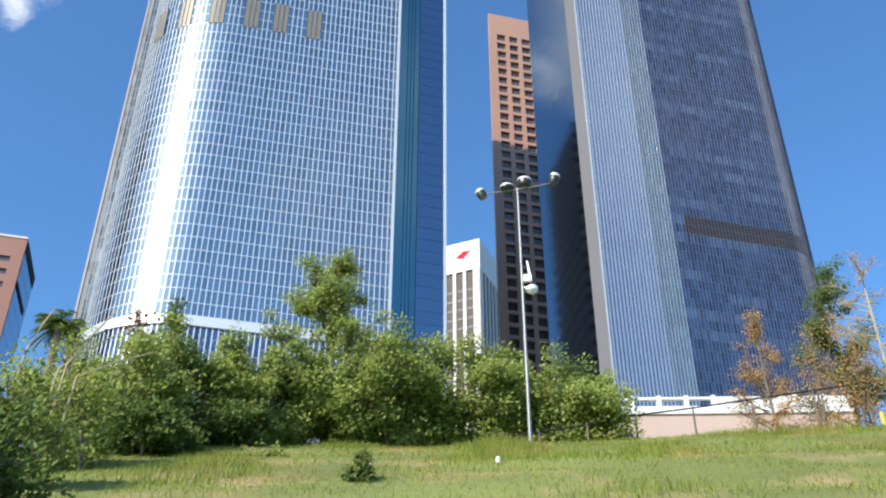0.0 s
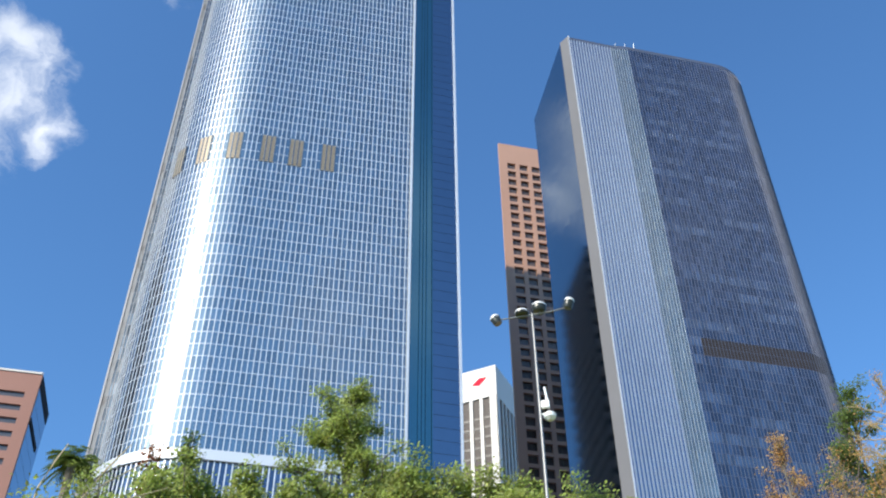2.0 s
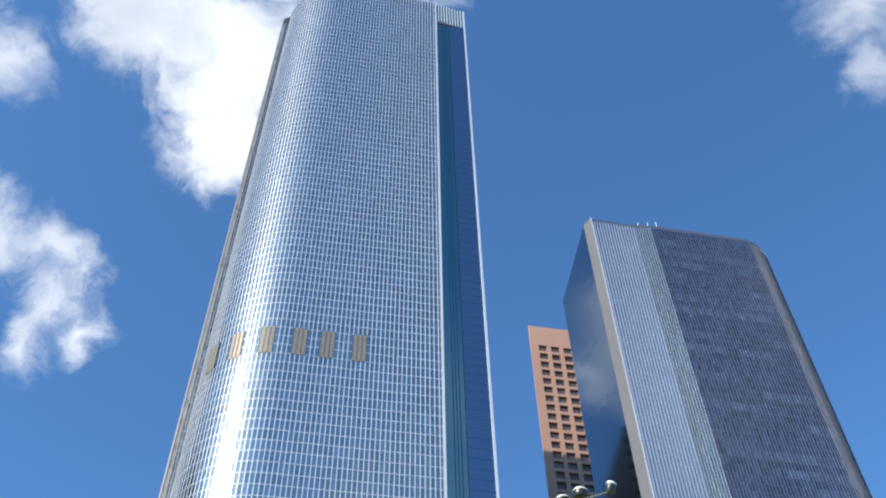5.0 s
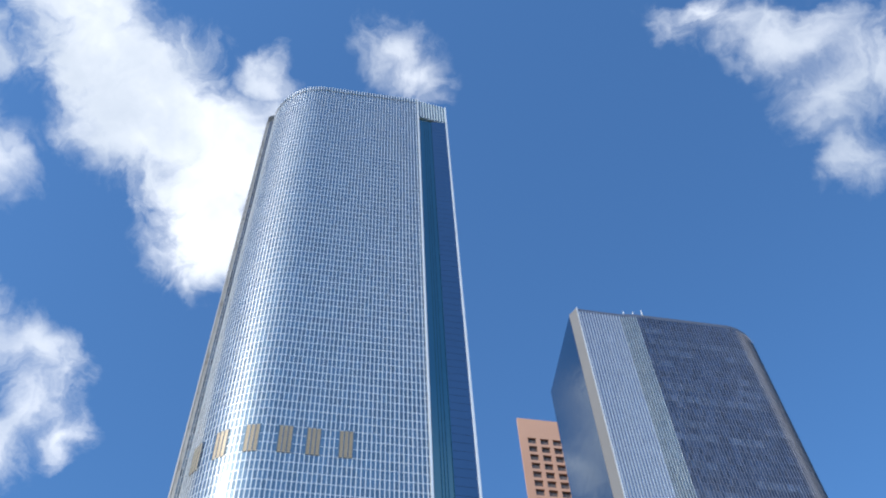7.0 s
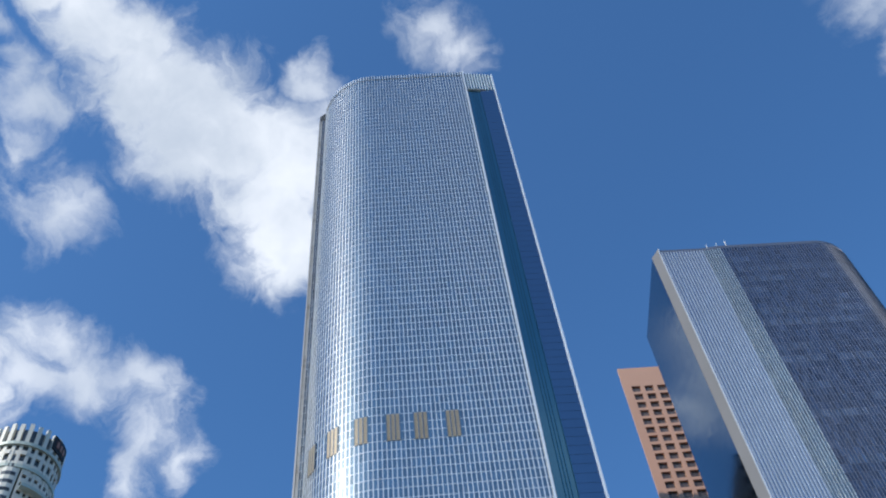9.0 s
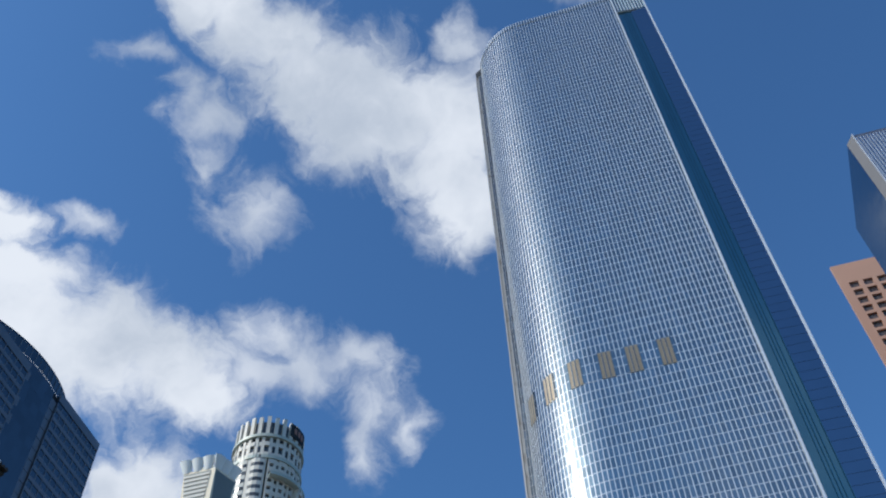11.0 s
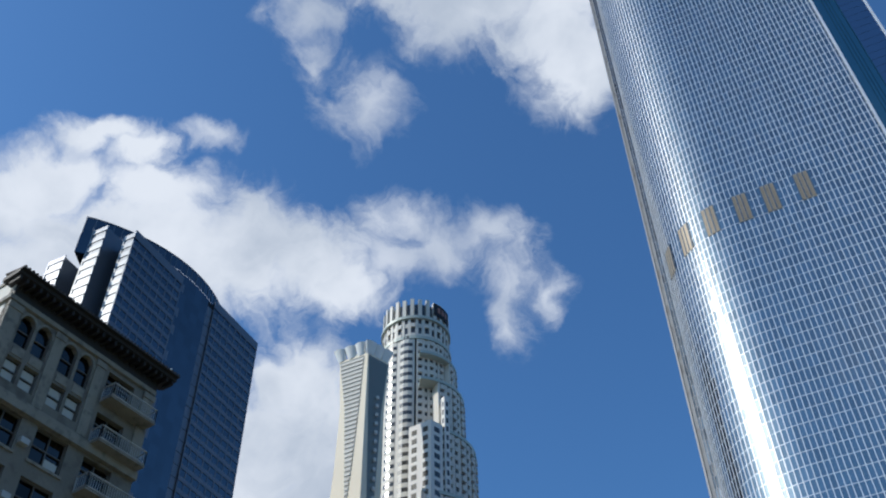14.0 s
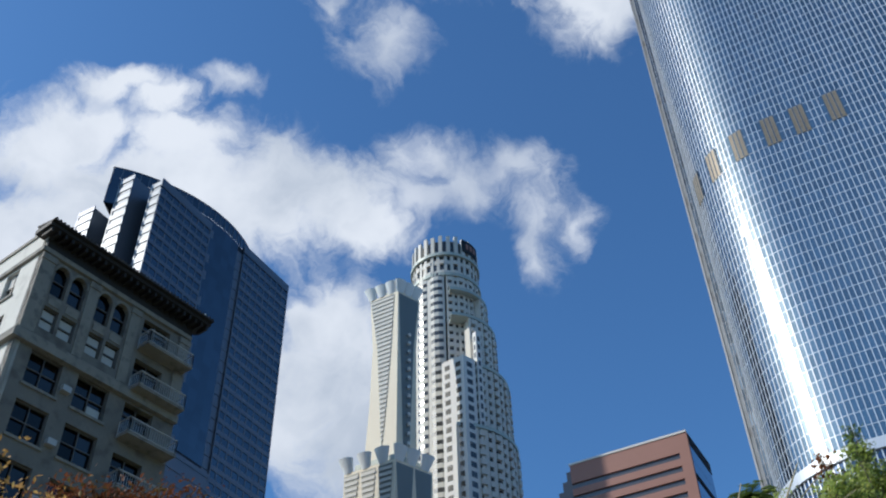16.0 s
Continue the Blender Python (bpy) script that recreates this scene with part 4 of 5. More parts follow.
# ---- pale granite tower with round crown and setbacks ----
def round_tower():
    az = -42.8
    o = plan(az, 330.0)
    t = thing("round_granite_tower", o, "pale granite skyscraper with a round ribbed crown and stepped shoulders", "skyscraper")
    toward = -heading(az)
    across = Vector((-toward.y, toward.x, 0))         # to the viewer's right

    def ring(r, a):
        return o + toward * (r * math.cos(a)) + across * (r * math.sin(a))

    glass, pier, slab = Geo(), Geo(), Geo()

    def drum(r, z0, z1, a0, a1, bays, floor=3.95, bow=0.0, wide=False):
        n = max(2, int(abs(a1 - a0) / 0.09))
        unit = (a1 - a0) / bays
        c1, c2, c3, c4 = ring(r + 0.1, a0 - 0.01), ring(r + 0.1, a0 + 0.03), ring(r - 5, a0 + 0.03), ring(r - 5, a0 - 0.01)
        pier.prism([(c.x, c.y) for c in (c1, c2, c3, c4)], z0, z1)
        angles = [a0 + unit * (i + (0.16 if i % 2 and not wide else 0.0)) for i in range(bays + 1)]
        for j, (a, b) in enumerate(zip(angles, angles[1:])):
            push = 0.30 if j % 2 == 0 else -0.22
            p, q = ring(r - 0.5, a), ring(r - 0.5, b)
            glass.face(p + UP * z0, q + UP * z0, q + UP * z1, p + UP * z1)
            m = (a + b) / 2
            half = (b - a) * (0.13 if wide else 0.22)
            for edge in (a, b):
                lo, hi = (edge, edge + half) if edge == a else (edge - half, edge)
                c1, c2, c3, c4 = ring(r, lo), ring(r, hi), ring(r - 0.5, hi), ring(r - 0.5, lo)
                pier.prism([(c.x, c.y) for c in (c1, c2, c3, c4)], z0, z1)
            k = z1
            while k - floor > z0 - 0.1:
                s1, s2 = ring(r + push + bow, a + half), ring(r + push + bow, b - half)
                s3, s4 = ring(r - 0.5, b - half), ring(r - 0.5, a + half)
                if wide:        # bow window: the middle stands out
                    s1, s2 = ring(r + 0.2, a + half), ring(r + 0.2, b - half)
                    bowed = [ring(r + 0.6, m - half), ring(r + 0.6, m + half)]
                    slab.prism([(c.x, c.y) for c in (s1, *bowed, s2, s3, s4)], k - floor, k - floor + 2.1)
                    glass.face(*[c + UP * (k - floor + 2.1 + d) for c, d in ((bowed[0], 0), (bowed[1], 0), (bowed[1], 1.9), (bowed[0], 1.9))])
                    for c1, c2 in ((s1, bowed[0]), (bowed[1], s2)):
                        glass.face(c1 + UP * (k - floor + 2.1), c2 + UP * (k - floor + 2.1), c2 + UP * k, c1 + UP * k)
                else:
                    slab.prism([(c.x, c.y) for c in (s1, s2, s3, s4)], k - floor, k - floor + 2.1)
                k -= floor

    pi = math.pi
    drum(15.0, 0, 279, -0.03 - 0.47 * 6, -0.03, 6, wide=True)
    drum(15.0, 0, 279, 0.03, 3.4, 20)
    drum(14.6, 279, 290.5, -pi, pi, 30, 5.7)
    drum(17.6, 0, 268.5, 0.95, 2.2, 8, bow=0.25)
    drum(20.2, 0, 252.5, 0.48, 2.2, 11, bow=0.35)
    drum(24.3, 0, 225.5, 0.2, 2.2, 14, bow=0.45)
    drum(26.0, 0, 196.0, 0.1, 2.2, 15, bow=0.45)
    part("window_field", glass, "window_dark", t, "rows of dark windows", "stuff")
    part("pier_field", pier, "pale", t, "pale granite piers", "stuff")
    part("spandrel_field", slab, "pale", t, "pale granite spandrels", "stuff")
    n = 44
    for z, r, h in ((277.5, 15.6, 1.6), (289.5, 15.5, 1.5), (267.6, 17.9, 1.4), (251.6, 20.6, 1.4), (224.6, 24.7, 1.4), (195.2, 26.5, 1.4)):
        g = Geo()
        g.prism([(p.x, p.y) for p in [ring(r, 2 * pi * i / n) for i in range(n)] ] if r < 16 else [(p.x, p.y) for p in [ring(r, 0.1 + 2.2 * i / n) for i in range(n)] + [o]], z, z + h)
        part("cornice", g, "pale_green", t, "grey-green ledge at a setback")
    g = Geo()
    g.prism([(p.x, p.y) for p in [ring(13.6, 2 * pi * i / 36) for i in range(36)]], 290, 299)
    part("crown_drum", g, "window_dark", t, "dark glass crown drum")
    for i in range(26):
        a = 2 * pi * (i + 0.5) / 26
        f = Geo()
        p = ring(14.9, a)
        d = (p - o).normalized()
        s = Vector((-d.y, d.x, 0))
        f.box(p - s * 0.8 - d * 1.4 + UP * 290.5, s * 1.6, d * 1.4, UP * (10.4 + (i % 2) * 0.5))
        part("crown_rib", f, "pale", t)
    f = Geo()
    for i in range(9):
        a, b = 0.55 + 0.075 * i, 0.55 + 0.075 * (i + 1)
        c1, c2, c3, c4 = ring(15.3, a), ring(15.3, b), ring(14.9, b), ring(14.9, a)
        f.prism([(c.x, c.y) for c in (c1, c2, c3, c4)], 293.5, 300.5)
    part("sign_panel", f, "dark", t, "dark sign panel on the crown")
    f = Geo()
    for i in range(3):
        a = 0.68 + 0.15 * i
        c1, c2, c3, c4 = ring(15.5, a), ring(15.5, a + 0.09), ring(15.32, a + 0.09), ring(15.32, a)
        f.prism([(c.x, c.y) for c in (c1, c2, c3, c4)], 295.5, 298.6)
    part("sign_mark", f, "red", t, "red and white marks on the sign panel")
    # two square bays turned to the sun
    win = Geo()

    def bay(corner, far_l, far_r, ztop, count):
        g = Geo()
        p = [o + toward * f + across * s for s, f in (far_l, corner, far_r)]
        back = [q - toward * 20 for q in (p[2], p[0])]
        g.prism([(q.x, q.y) for q in p + back], 0, ztop)
        part("front_bay", g, "white", t, "white stone bay with paired windows")
        for a, b, n in ((p[0], p[1], count), (p[1], p[2], 1)):
            w = b - a
            out = Vector((w.y, -w.x, 0)).normalized()
            out = out if out.dot(toward) > 0 else -out
            z = ztop - 4.6
            while z > 60:
                for k in range(n):
                    win.box(a + w * ((k + 0.27) / n) - out * 0.1 + UP * z, w * (0.46 / n), out * 0.14, UP * 2.3)
                z -= 3.95
    bay((6.0, 27.5), (-2.4, 22.0), (10.5, 23.5), 226.0, 2)
    bay((11.4, 23.2), (10.2, 21.6), (13.4, 21.8), 240.5, 1)
    part("bay_window_field", win, "window_dark", t, "", "stuff")


round_tower()


# ---- cream tower that narrows like a sheaf, with white scoops on its tops ----
def sheaf_tower():
    c = plan(-46.45, 290.0)
    t = thing("sheaf_tower", c, "cream stone tower with V-shaped window fields and white roof scoops", "skyscraper")
    left, right = (plan(-48.6, 297.0) - c).normalized(), (plan(-44.8, 296.5) - c).normalized()
    view = heading(-47.0)

    def outward(axis):
        n = Vector((-axis.y, axis.x, 0))
        return n if n.dot(view) < 0 else -n

    def tier(cc, lw, rw, low, high, start, fields, scoops):
        """lw, rw: widths of the two seen faces at the foot, a quarter, a half, three quarters and the top."""
        def ends(z):
            f = max(0.0, min(0.9999, (z - low) / (high - low))) * 4
            i = int(f)
            return tuple(w[i] + (w[i + 1] - w[i]) * (f - i) for w in (lw, rw))
        body = Geo()
        zs = [low + (high - low) * i / 12 for i in range(13)]
        for z in zs:
            a, b = ends(z)
            body.v += [tuple(p + UP * z) for p in (cc, cc + left * a, cc + left * a + right * b, cc + right * b)]
        for i in range(12):
            for s in range(4):
                body.f.append((4 * i + s, 4 * i + (s + 1) % 4, 4 * i + 4 + (s + 1) % 4, 4 * i + 4 + s))
        body.f.append((48, 49, 50, 51))
        part("shaft", body, "cream", t, "cream stone shaft")
        for axis, pick, count, fill, foot in ((left, 0, fields[0], 0.55, 0.47), (right, 1, fields[1], 0.34, 0.5)):
            n = outward(axis)
            for k in range(count):
                dark, shade, dots = Geo(), Geo(), Geo()

                def at(s, z, d):
                    f = (z - start) / (high - 1 - start)
                    tip = 0.01 if pick == 0 else 0.17
                    near_, far_ = (0.13, 0.985) if pick == 0 else (0.04, 0.96)
                    lo, hi = foot - tip - (foot - tip - near_) * f, foot + tip + (far_ - foot - tip) * f
                    w = ends(z)[pick]
                    return cc + axis * (w * (k + lo + (hi - lo) * s) / count) + n * d + UP * z
                rows = round((high - 1 - start) / 1.95)
                for r in range(rows):
                    za, zb = start + (high - 1 - start) * r / rows, start + (high - 1 - start) * (r + 1) / rows
                    zm = za + (zb - za) * fill
                    dark.face(at(0, za, 0.1), at(1, za, 0.1), at(1, zb, 0.1), at(0, zb, 0.1))
                    if pick == 0:
                        shade.face(at(0, za, 0.3), at(1, za, 0.3), at(1, zm, 0.3), at(0, zm, 0.3))
                        shade.face(at(0, za, 0.1), at(1, za, 0.1), at(1, za, 0.3), at(0, za, 0.3))
                    if pick == 1 and r % 2 == 0 and r < rows - 8:
                        p = at(0.5, za, 0.5)
                        dots.box(p, axis * 0.9, n * 0.8, UP * 1.3)
                part("window_field", dark, "sheaf_glass", t, "V-shaped window field", "stuff")
                if pick == 0:
                    part("sunshade_field", shade, "pale", t, "pale sunshades across the windows", "stuff")
                if pick == 1:
                    part("balcony_field", dots, "white", t, "stack of small pale balconies", "stuff")
        # wide white scoops leaning outwards along the top
        a, b = ends(high)
        for axis, other, w, where in ((left, right, a, (0.25, 0.58, 0.92)), (right, left, b, (0.12, 0.45, 0.80))):
            n = outward(axis)
            for f in where[:scoops]:
                o = cc + axis * (w * f) - n * 0.6 + UP * (high - 0.4)
                lean_ = n * 1.3 + axis * ((f - 0.5) * 1.2)
                g = Geo()
                sides = 10

                def edge(i, rad, h, push):
                    ang = math.pi * i / sides
                    return o + axis * (math.cos(ang) * rad) + n * (math.sin(ang) * rad * 0.55) + lean_ * push + UP * h
                for i in range(sides):
                    g.face(edge(i, 1.5, 0.0, 0.0), edge(i + 1, 1.5, 0.0, 0.0), edge(i + 1, 2.75, 4.9, 1.15), edge(i, 2.75, 4.9, 1.15))
                    g.face(edge(i, 2.5, 4.9, 1.05), edge(i + 1, 2.5, 4.9, 1.05), edge(i + 1, 1.25, 0.4, 0.0), edge(i, 1.25, 0.4, 0.0))
                    g.face(edge(i, 2.75, 4.9, 1.15), edge(i + 1, 2.75, 4.9, 1.15), edge(i + 1, 2.5, 4.9, 1.05), edge(i, 2.5, 4.9, 1.05))
                g.face(edge(0, 1.5, 0.0, 0.0), edge(sides, 1.5, 0.0, 0.0), edge(sides, 2.75, 4.9, 1.15), edge(0, 2.75, 4.9, 1.15))
                part("roof_scoop", g, "white_paint", t, "white scoop leaning out from the roof edge")
        g = Geo()
        g.box(cc + left * 2 + right * 2 + UP * high, left * (a - 4), right * (b - 4), UP * 3.2)
        part("roof_housing", g, "pale_green", t)

    tier(c, (13.8, 13.0, 11.5, 10.9, 12.7), (8.4, 8.5, 8.6, 8.8, 10.5), 150.0, 248.0, 180.0, (1, 1), 3)
    foot = Geo()
    foot.prism([(p.x, p.y) for p in (c + left, c + left * 13, c + left * 13 + right * 8, c + right * 8)], 0, 150)
    part("base", foot, "cream", t)
    c2 = plan(-46.5, 268.0)
    tier(c2, (19.0,) * 5, (14.8,) * 5, 0.0, 160.5, 122.0, (3, 2), 3)


sheaf_tower()


# ---- old stone building with arched top windows and balconies ----
def old_building():
    c = Vector((-44.5, 14.2, 0))
    turn = radians(6.8)
    U = Vector((math.cos(turn), math.sin(turn), 0))
    V = Vector((-math.sin(turn), math.cos(turn), 0)) * 0.887
    t = thing("old_stone_building", c + V * 6 - U * 6, "weathered stone apartment building with arched windows and iron balconies", "building")
    top, length, depth = 41.4, 12.4, 22.0

    def at(u, v, z):
        return c + U * u + V * v + UP * z

    def wall(axis, inward, holes, span, low, high, thick):
        """A wall along axis from the corner, cut by rectangular holes (s0, s1, z0, z1)."""
        g = Geo()
        ss = sorted({0.0, span, *[h[0] for h in holes], *[h[1] for h in holes]})
        for a, b in zip(ss, ss[1:]):
            cuts = sorted((h[2], h[3]) for h in holes if h[0] <= a + 1e-6 and h[1] >= b - 1e-6)
            z = low
            for lo, hi in cuts + [(high, high)]:
                if lo > z:
                    g.box(c + axis * a + UP * z, axis * (b - a), inward * thick, UP * (lo - z))
                z = max(z, hi)
        return g

    holes = []
    floors = [(31.6, 33.7), (28.5, 30.6), (25.2, 27.3), (21.9, 24.0), (18.6, 20.7), (15.3, 17.4), (12.0, 14.1), (8.7, 10.8), (4.5, 7.4)]
    for lo, hi in floors:
        holes += [(1.32, 3.58, lo, hi), (4.75, 7.12, lo, hi)]
    archs = [(1.2, 2.26), (2.5, 3.62), (4.62, 5.74), (5.96, 7.08)]
    for a, b in archs:
        holes += [(a, b, 37.55, 39.75), (a, b, 35.2, 36.7)]
    balcony_doors = [(8.4, 10.7, 37.5, 39.7), (8.4, 10.7, 34.5, 36.7), (8.4, 10.7, 31.3, 33.6), (8.4, 10.7, 28.0, 30.3), (8.4, 10.7, 24.7, 27.0), (8.4, 10.7, 21.4, 23.7), (8.4, 10.7, 18.1, 20.4), (8.4, 10.7, 14.8, 17.1)]
    holes += balcony_doors
    # the street side's shade is partly in this darker stone colour
    part("street_wall", wall(V, -U, holes, length, 0, top - 0.4, 0.45), "old_stone", t, "weathered stone wall with its shade put into a darker colour")
    # sunlit wall round the corner: same stone, sunlight put into a paler colour
    side = []
    for k in range(8):
        z = 38.3 - k * 3.4
        side += [(u, u + 1.3, z - 0.45, z + 1.55) for u in (2.1, 5.2, 9.0, 12.6)]
    g = wall(-U, V, side, 20.0, 0, top + 0.4, 0.45)
    part("sunlit_wall", g, "stone_lit_tone", t, "sunlit side wall with sunlight put into a paler colour")
    g = Geo()
    g.box(at(-19.5, 0.5, 0), U * 19.0, V * (length - 0.6), UP * (top - 1))
    part("interior", g, "dark", t)
    g = Geo()
    g.box(at(-20.0, length - 0.45, 0), U * 19.5, V * 0.45, UP * (top - 0.4))
    part("rear_wall", g, "old_stone", t)
    def glass_for(a, b, lo, hi, blind=False, arch=False, panes=2):
        frame_ = Geo()
        wd = 0.07
        ring_ = [(a, lo), (b, lo), (b, hi), (a, hi)], [(a + wd, lo + wd), (b - wd, lo + wd), (b - wd, hi - wd), (a + wd, hi - wd)]
        for u, loop in ((-0.30, 0), (-0.20, 0), (-0.20, 1), (-0.30, 1)):
            frame_.v += [tuple(at(u, v, z)) for v, z in ring_[loop]]
        for k in range(3):
            frame_.f += [(4 * k + i, 4 * k + (i + 1) % 4, 4 * k + 4 + (i + 1) % 4, 4 * k + 4 + i) for i in range(4)]
        w = part("window", frame_, "frame", t)
        for i in range(1, panes):
            bar = Geo()
            bar.box(at(-0.30, a + (b - a) * i / panes - wd / 2, lo + wd), V * wd, U * 0.09, UP * (hi - lo - 2 * wd))
            part("glazing_bar", bar, "frame", w)
        bar = Geo()
        bar.box(at(-0.305, a + wd, (lo + hi) / 2), V * (b - a - 2 * wd), U * 0.08, UP * wd)
        part("glazing_bar", bar, "frame", w)
        for i in range(panes):
            p0, p1 = a + (b - a) * i / panes, a + (b - a) * (i + 1) / panes
            q = Geo()
            q.face(at(-0.34, p0, lo), at(-0.34, p1, lo), at(-0.34, p1, hi), at(-0.34, p0, hi))
            part("pane", q, "old_glass", w)
        if blind:
            q = Geo()
            q.box(at(-0.33, a + 0.06, lo + 0.08), V * (b - a - 0.12), U * 0.02, UP * (hi - lo) * 0.42)
            q.box(at(-0.33, a + 0.06, lo + (hi - lo) * 0.56), V * (b - a - 0.12), U * 0.02, UP * (hi - lo) * 0.36)
            part("blind", q, "blind", w, "pale drawn blind")
        return w

    for k, (lo, hi) in enumerate(floors):
        glass_for(1.32, 3.58, lo, hi)
        w = glass_for(4.75, 7.12, lo, hi)
        if k == 0:
            q = Geo()
            q.box(at(-0.33, 6.0, lo + 0.05), V * 1.0, U * 0.02, UP * 0.7)
            part("blind", q, "blind", w, "pale half-drawn blind")
        for a, b in ((1.32, 3.58), (4.75, 7.12)):
            s = Geo()
            s.box(at(0.0, a - 0.12, lo - 0.16), V * (b - a + 0.24), U * 0.12, UP * 0.16)
            part("sill", s, "old_trim", t)
    for a, b in archs:
        glass_for(a, b, 37.55, 39.75, panes=1)
        glass_for(a, b, 35.2, 36.7, True, panes=1)
        # arched head fills the opening's upper corners
        g = Geo()
        n, r, m = 8, (b - a) / 2, (a + b) / 2
        for i in range(n):
            a0, a1 = math.pi * i / n, math.pi * (i + 1) / n
            v0, v1 = m - r * math.cos(a0), m - r * math.cos(a1)
            y0, y1 = 39.75 - r + r * math.sin(a0), 39.75 - r + r * math.sin(a1)
            g.face(at(-0.02, v0, y0), at(-0.02, v1, y1), at(-0.02, v1, 39.77), at(-0.02, v0, 39.77))
            g.face(at(-0.02, v0, y0), at(-0.4, v0, y0), at(-0.4, v1, y1), at(-0.02, v1, y1))
            e0, e1 = r + 0.16, r + 0.16
            b0, b1 = (m - e0 * math.cos(a0), 39.75 - r + e0 * math.sin(a0)), (m - e1 * math.cos(a1), 39.75 - r + e1 * math.sin(a1))
            g.face(at(0.05, v0, y0), at(0.05, v1, y1), at(0.05, *b1), at(0.05, *b0))
            g.face(at(0.05, *b0), at(0.05, *b1), at(0.0, *b1), at(0.0, *b0))
        part("arch_head", g, "old_trim", t)
        g = Geo()
        g.box(at(0.0, a + 0.1, 36.85), V * (b - a - 0.2), U * 0.06, UP * 0.55)
        part("carved_panel", g, "old_trim", t)
    # pilaster strips, string courses
    for v0, v1 in ((0.0, 1.0), (3.75, 4.5), (7.25, 8.0), (11.5, 12.4)):
        g = Geo()
        g.box(at(0.0, v0, 34.6), V * (v1 - v0), U * 0.1, UP * 5.2)
        g.box(at(0.0, v0 - 0.05, 39.5), V * (v1 - v0 + 0.1), U * 0.17, UP * 0.4)
        part("pilaster", g, "old_trim", t)
    for z, h, d in ((33.75, 0.5, 0.35), (34.3, 0.22, 0.18), (24.45, 0.35, 0.22), (40.0, 0.3, 0.2)):
        g = Geo()
        g.box(at(-20, -d, z), U * (20 + d), V * (d + 0.001), UP * h)
        g.box(at(0.0, 0.0, z), V * length, U * d, UP * h)
        part("string_course", g, "old_trim", t)
    for k in range(7):
        g = Geo()
        g.box(at(0.0, 3.75, 32.1 - 3.3 * k), V * 0.6, U * 0.35, UP * 0.35)
        part("wall_box", g, "iron", t, "small wall-mounted box")
    # deep dark eave with rafter ends
    g = Geo()
    n0, n1 = -0.7, length + 0.75
    for zz, out, h in ((41.15, 1.05, 0.22), (41.37, 1.30, 0.10)):
        g.box(at(-0.5, n0, zz), V * (n1 - n0), U * (out + 0.5), UP * h)
    g.box(at(0.0, 0.0, 40.35), V * length, U * 0.14, UP * 0.66)
    part("eave", g, "eave", t, "deep dark overhanging eave")
    for k in range(26):
        r = Geo()
        v = n0 + 0.2 + (n1 - n0 - 0.5) * k / 25
        r.box(at(0.0, v, 40.83), V * 0.16, U * 0.95, UP * 0.31)
        part("rafter_end", r, "eave", t)
    g = Geo()
    for k in range(46):
        v = n0 + (n1 - n0) * k / 46
        g.tube([at(1.32, v + 0.14, 41.48), at(-0.6, v + 0.14, 41.9)], [0.085, 0.085], 6)
    part("roof_tiling", g, "eave", t, "dark roof tiling", "stuff")
    g = Geo()
    g.box(at(-20, -0.1, top + 0.4), U * 19.6, V * 0.6, UP * 0.25)
    part("coping", g, "old_trim", t)
    for k, s in enumerate(side):
        g = Geo()
        g.face(at(-s[0], 0.3, s[2]), at(-s[1], 0.3, s[2]), at(-s[1], 0.3, s[3]), at(-s[0], 0.3, s[3]))
        part("window", g, "old_glass", t)
        f = Geo()
        f.box(at(-(s[0] + s[1]) / 2 - 0.03, 0.2, s[2]), U * 0.06, V * 0.08, UP * (s[3] - s[2]))
        f.box(at(-s[1], 0.2, (s[2] + s[3]) / 2), U * (s[1] - s[0]), V * 0.07, UP * 0.06)
        part("window_frame", f, "frame", t)
        f = Geo()
        f.box(at(-s[1] - 0.15, -0.12, s[2] - 0.16), U * (s[1] - s[0] + 0.3), V * 0.15, UP * 0.15)
        part("sill", f, "old_trim", t)
        if k % 3 == 0:
            f = Geo()
            f.box(at(-s[1] + 0.06, 0.24, (s[2] + s[3]) / 2 + 0.1), U * (s[1] - s[0] - 0.12), V * 0.02, UP * ((s[3] - s[2]) / 2 - 0.14))
            part("blind", f, "blind", t, "pale half-drawn blind")
    g = Geo()
    g.tube([at(0.9, 12.0, 41.3), at(0.95, 12.1, 41.75), at(1.0, 12.35, 41.6), at(1.0, 12.5, 41.85), at(1.0, 12.7, 41.7)], [0.05, 0.05, 0.05, 0.05, 0.03], 6)
    part("roof_lamp", g, "white_paint", t, "small curled white lamp at the eave")
    # balconies
    for lo in (37.4, 34.35, 31.2, 27.9, 24.6, 21.3):
        b = Geo()
        b.box(at(0.0, 8.3, lo - 0.11), V * 3.9, U * 1.05, UP * 0.11)
        bal = part("balcony", b, "old_trim", t, "iron-railed balcony")
        r = Geo()
        for p, q in ((at(1.0, 8.34, lo), at(1.0, 12.16, lo)), (at(0.05, 8.34, lo), at(1.0, 8.34, lo)), (at(0.05, 12.16, lo), at(1.0, 12.16, lo))):
            for z in (0.95, 0.12):
                r.tube([p + UP * z, q + UP * z], [0.045, 0.045], 6)
            n = max(2, int((q - p).length / 0.16))
            for i in range(n + 1):
                x = p.lerp(q, i / n)
                thick = 0.04 if i in (0, n) else 0.016
                r.tube([x, x + UP * 0.95], [thick, thick], 5)
        part("railing", r, "iron", bal, "pale iron railing")
        d = Geo()
        d.face(at(-0.36, 8.4, lo), at(-0.36, 10.7, lo), at(-0.36, 10.7, lo + 2.3), at(-0.36, 8.4, lo + 2.3))
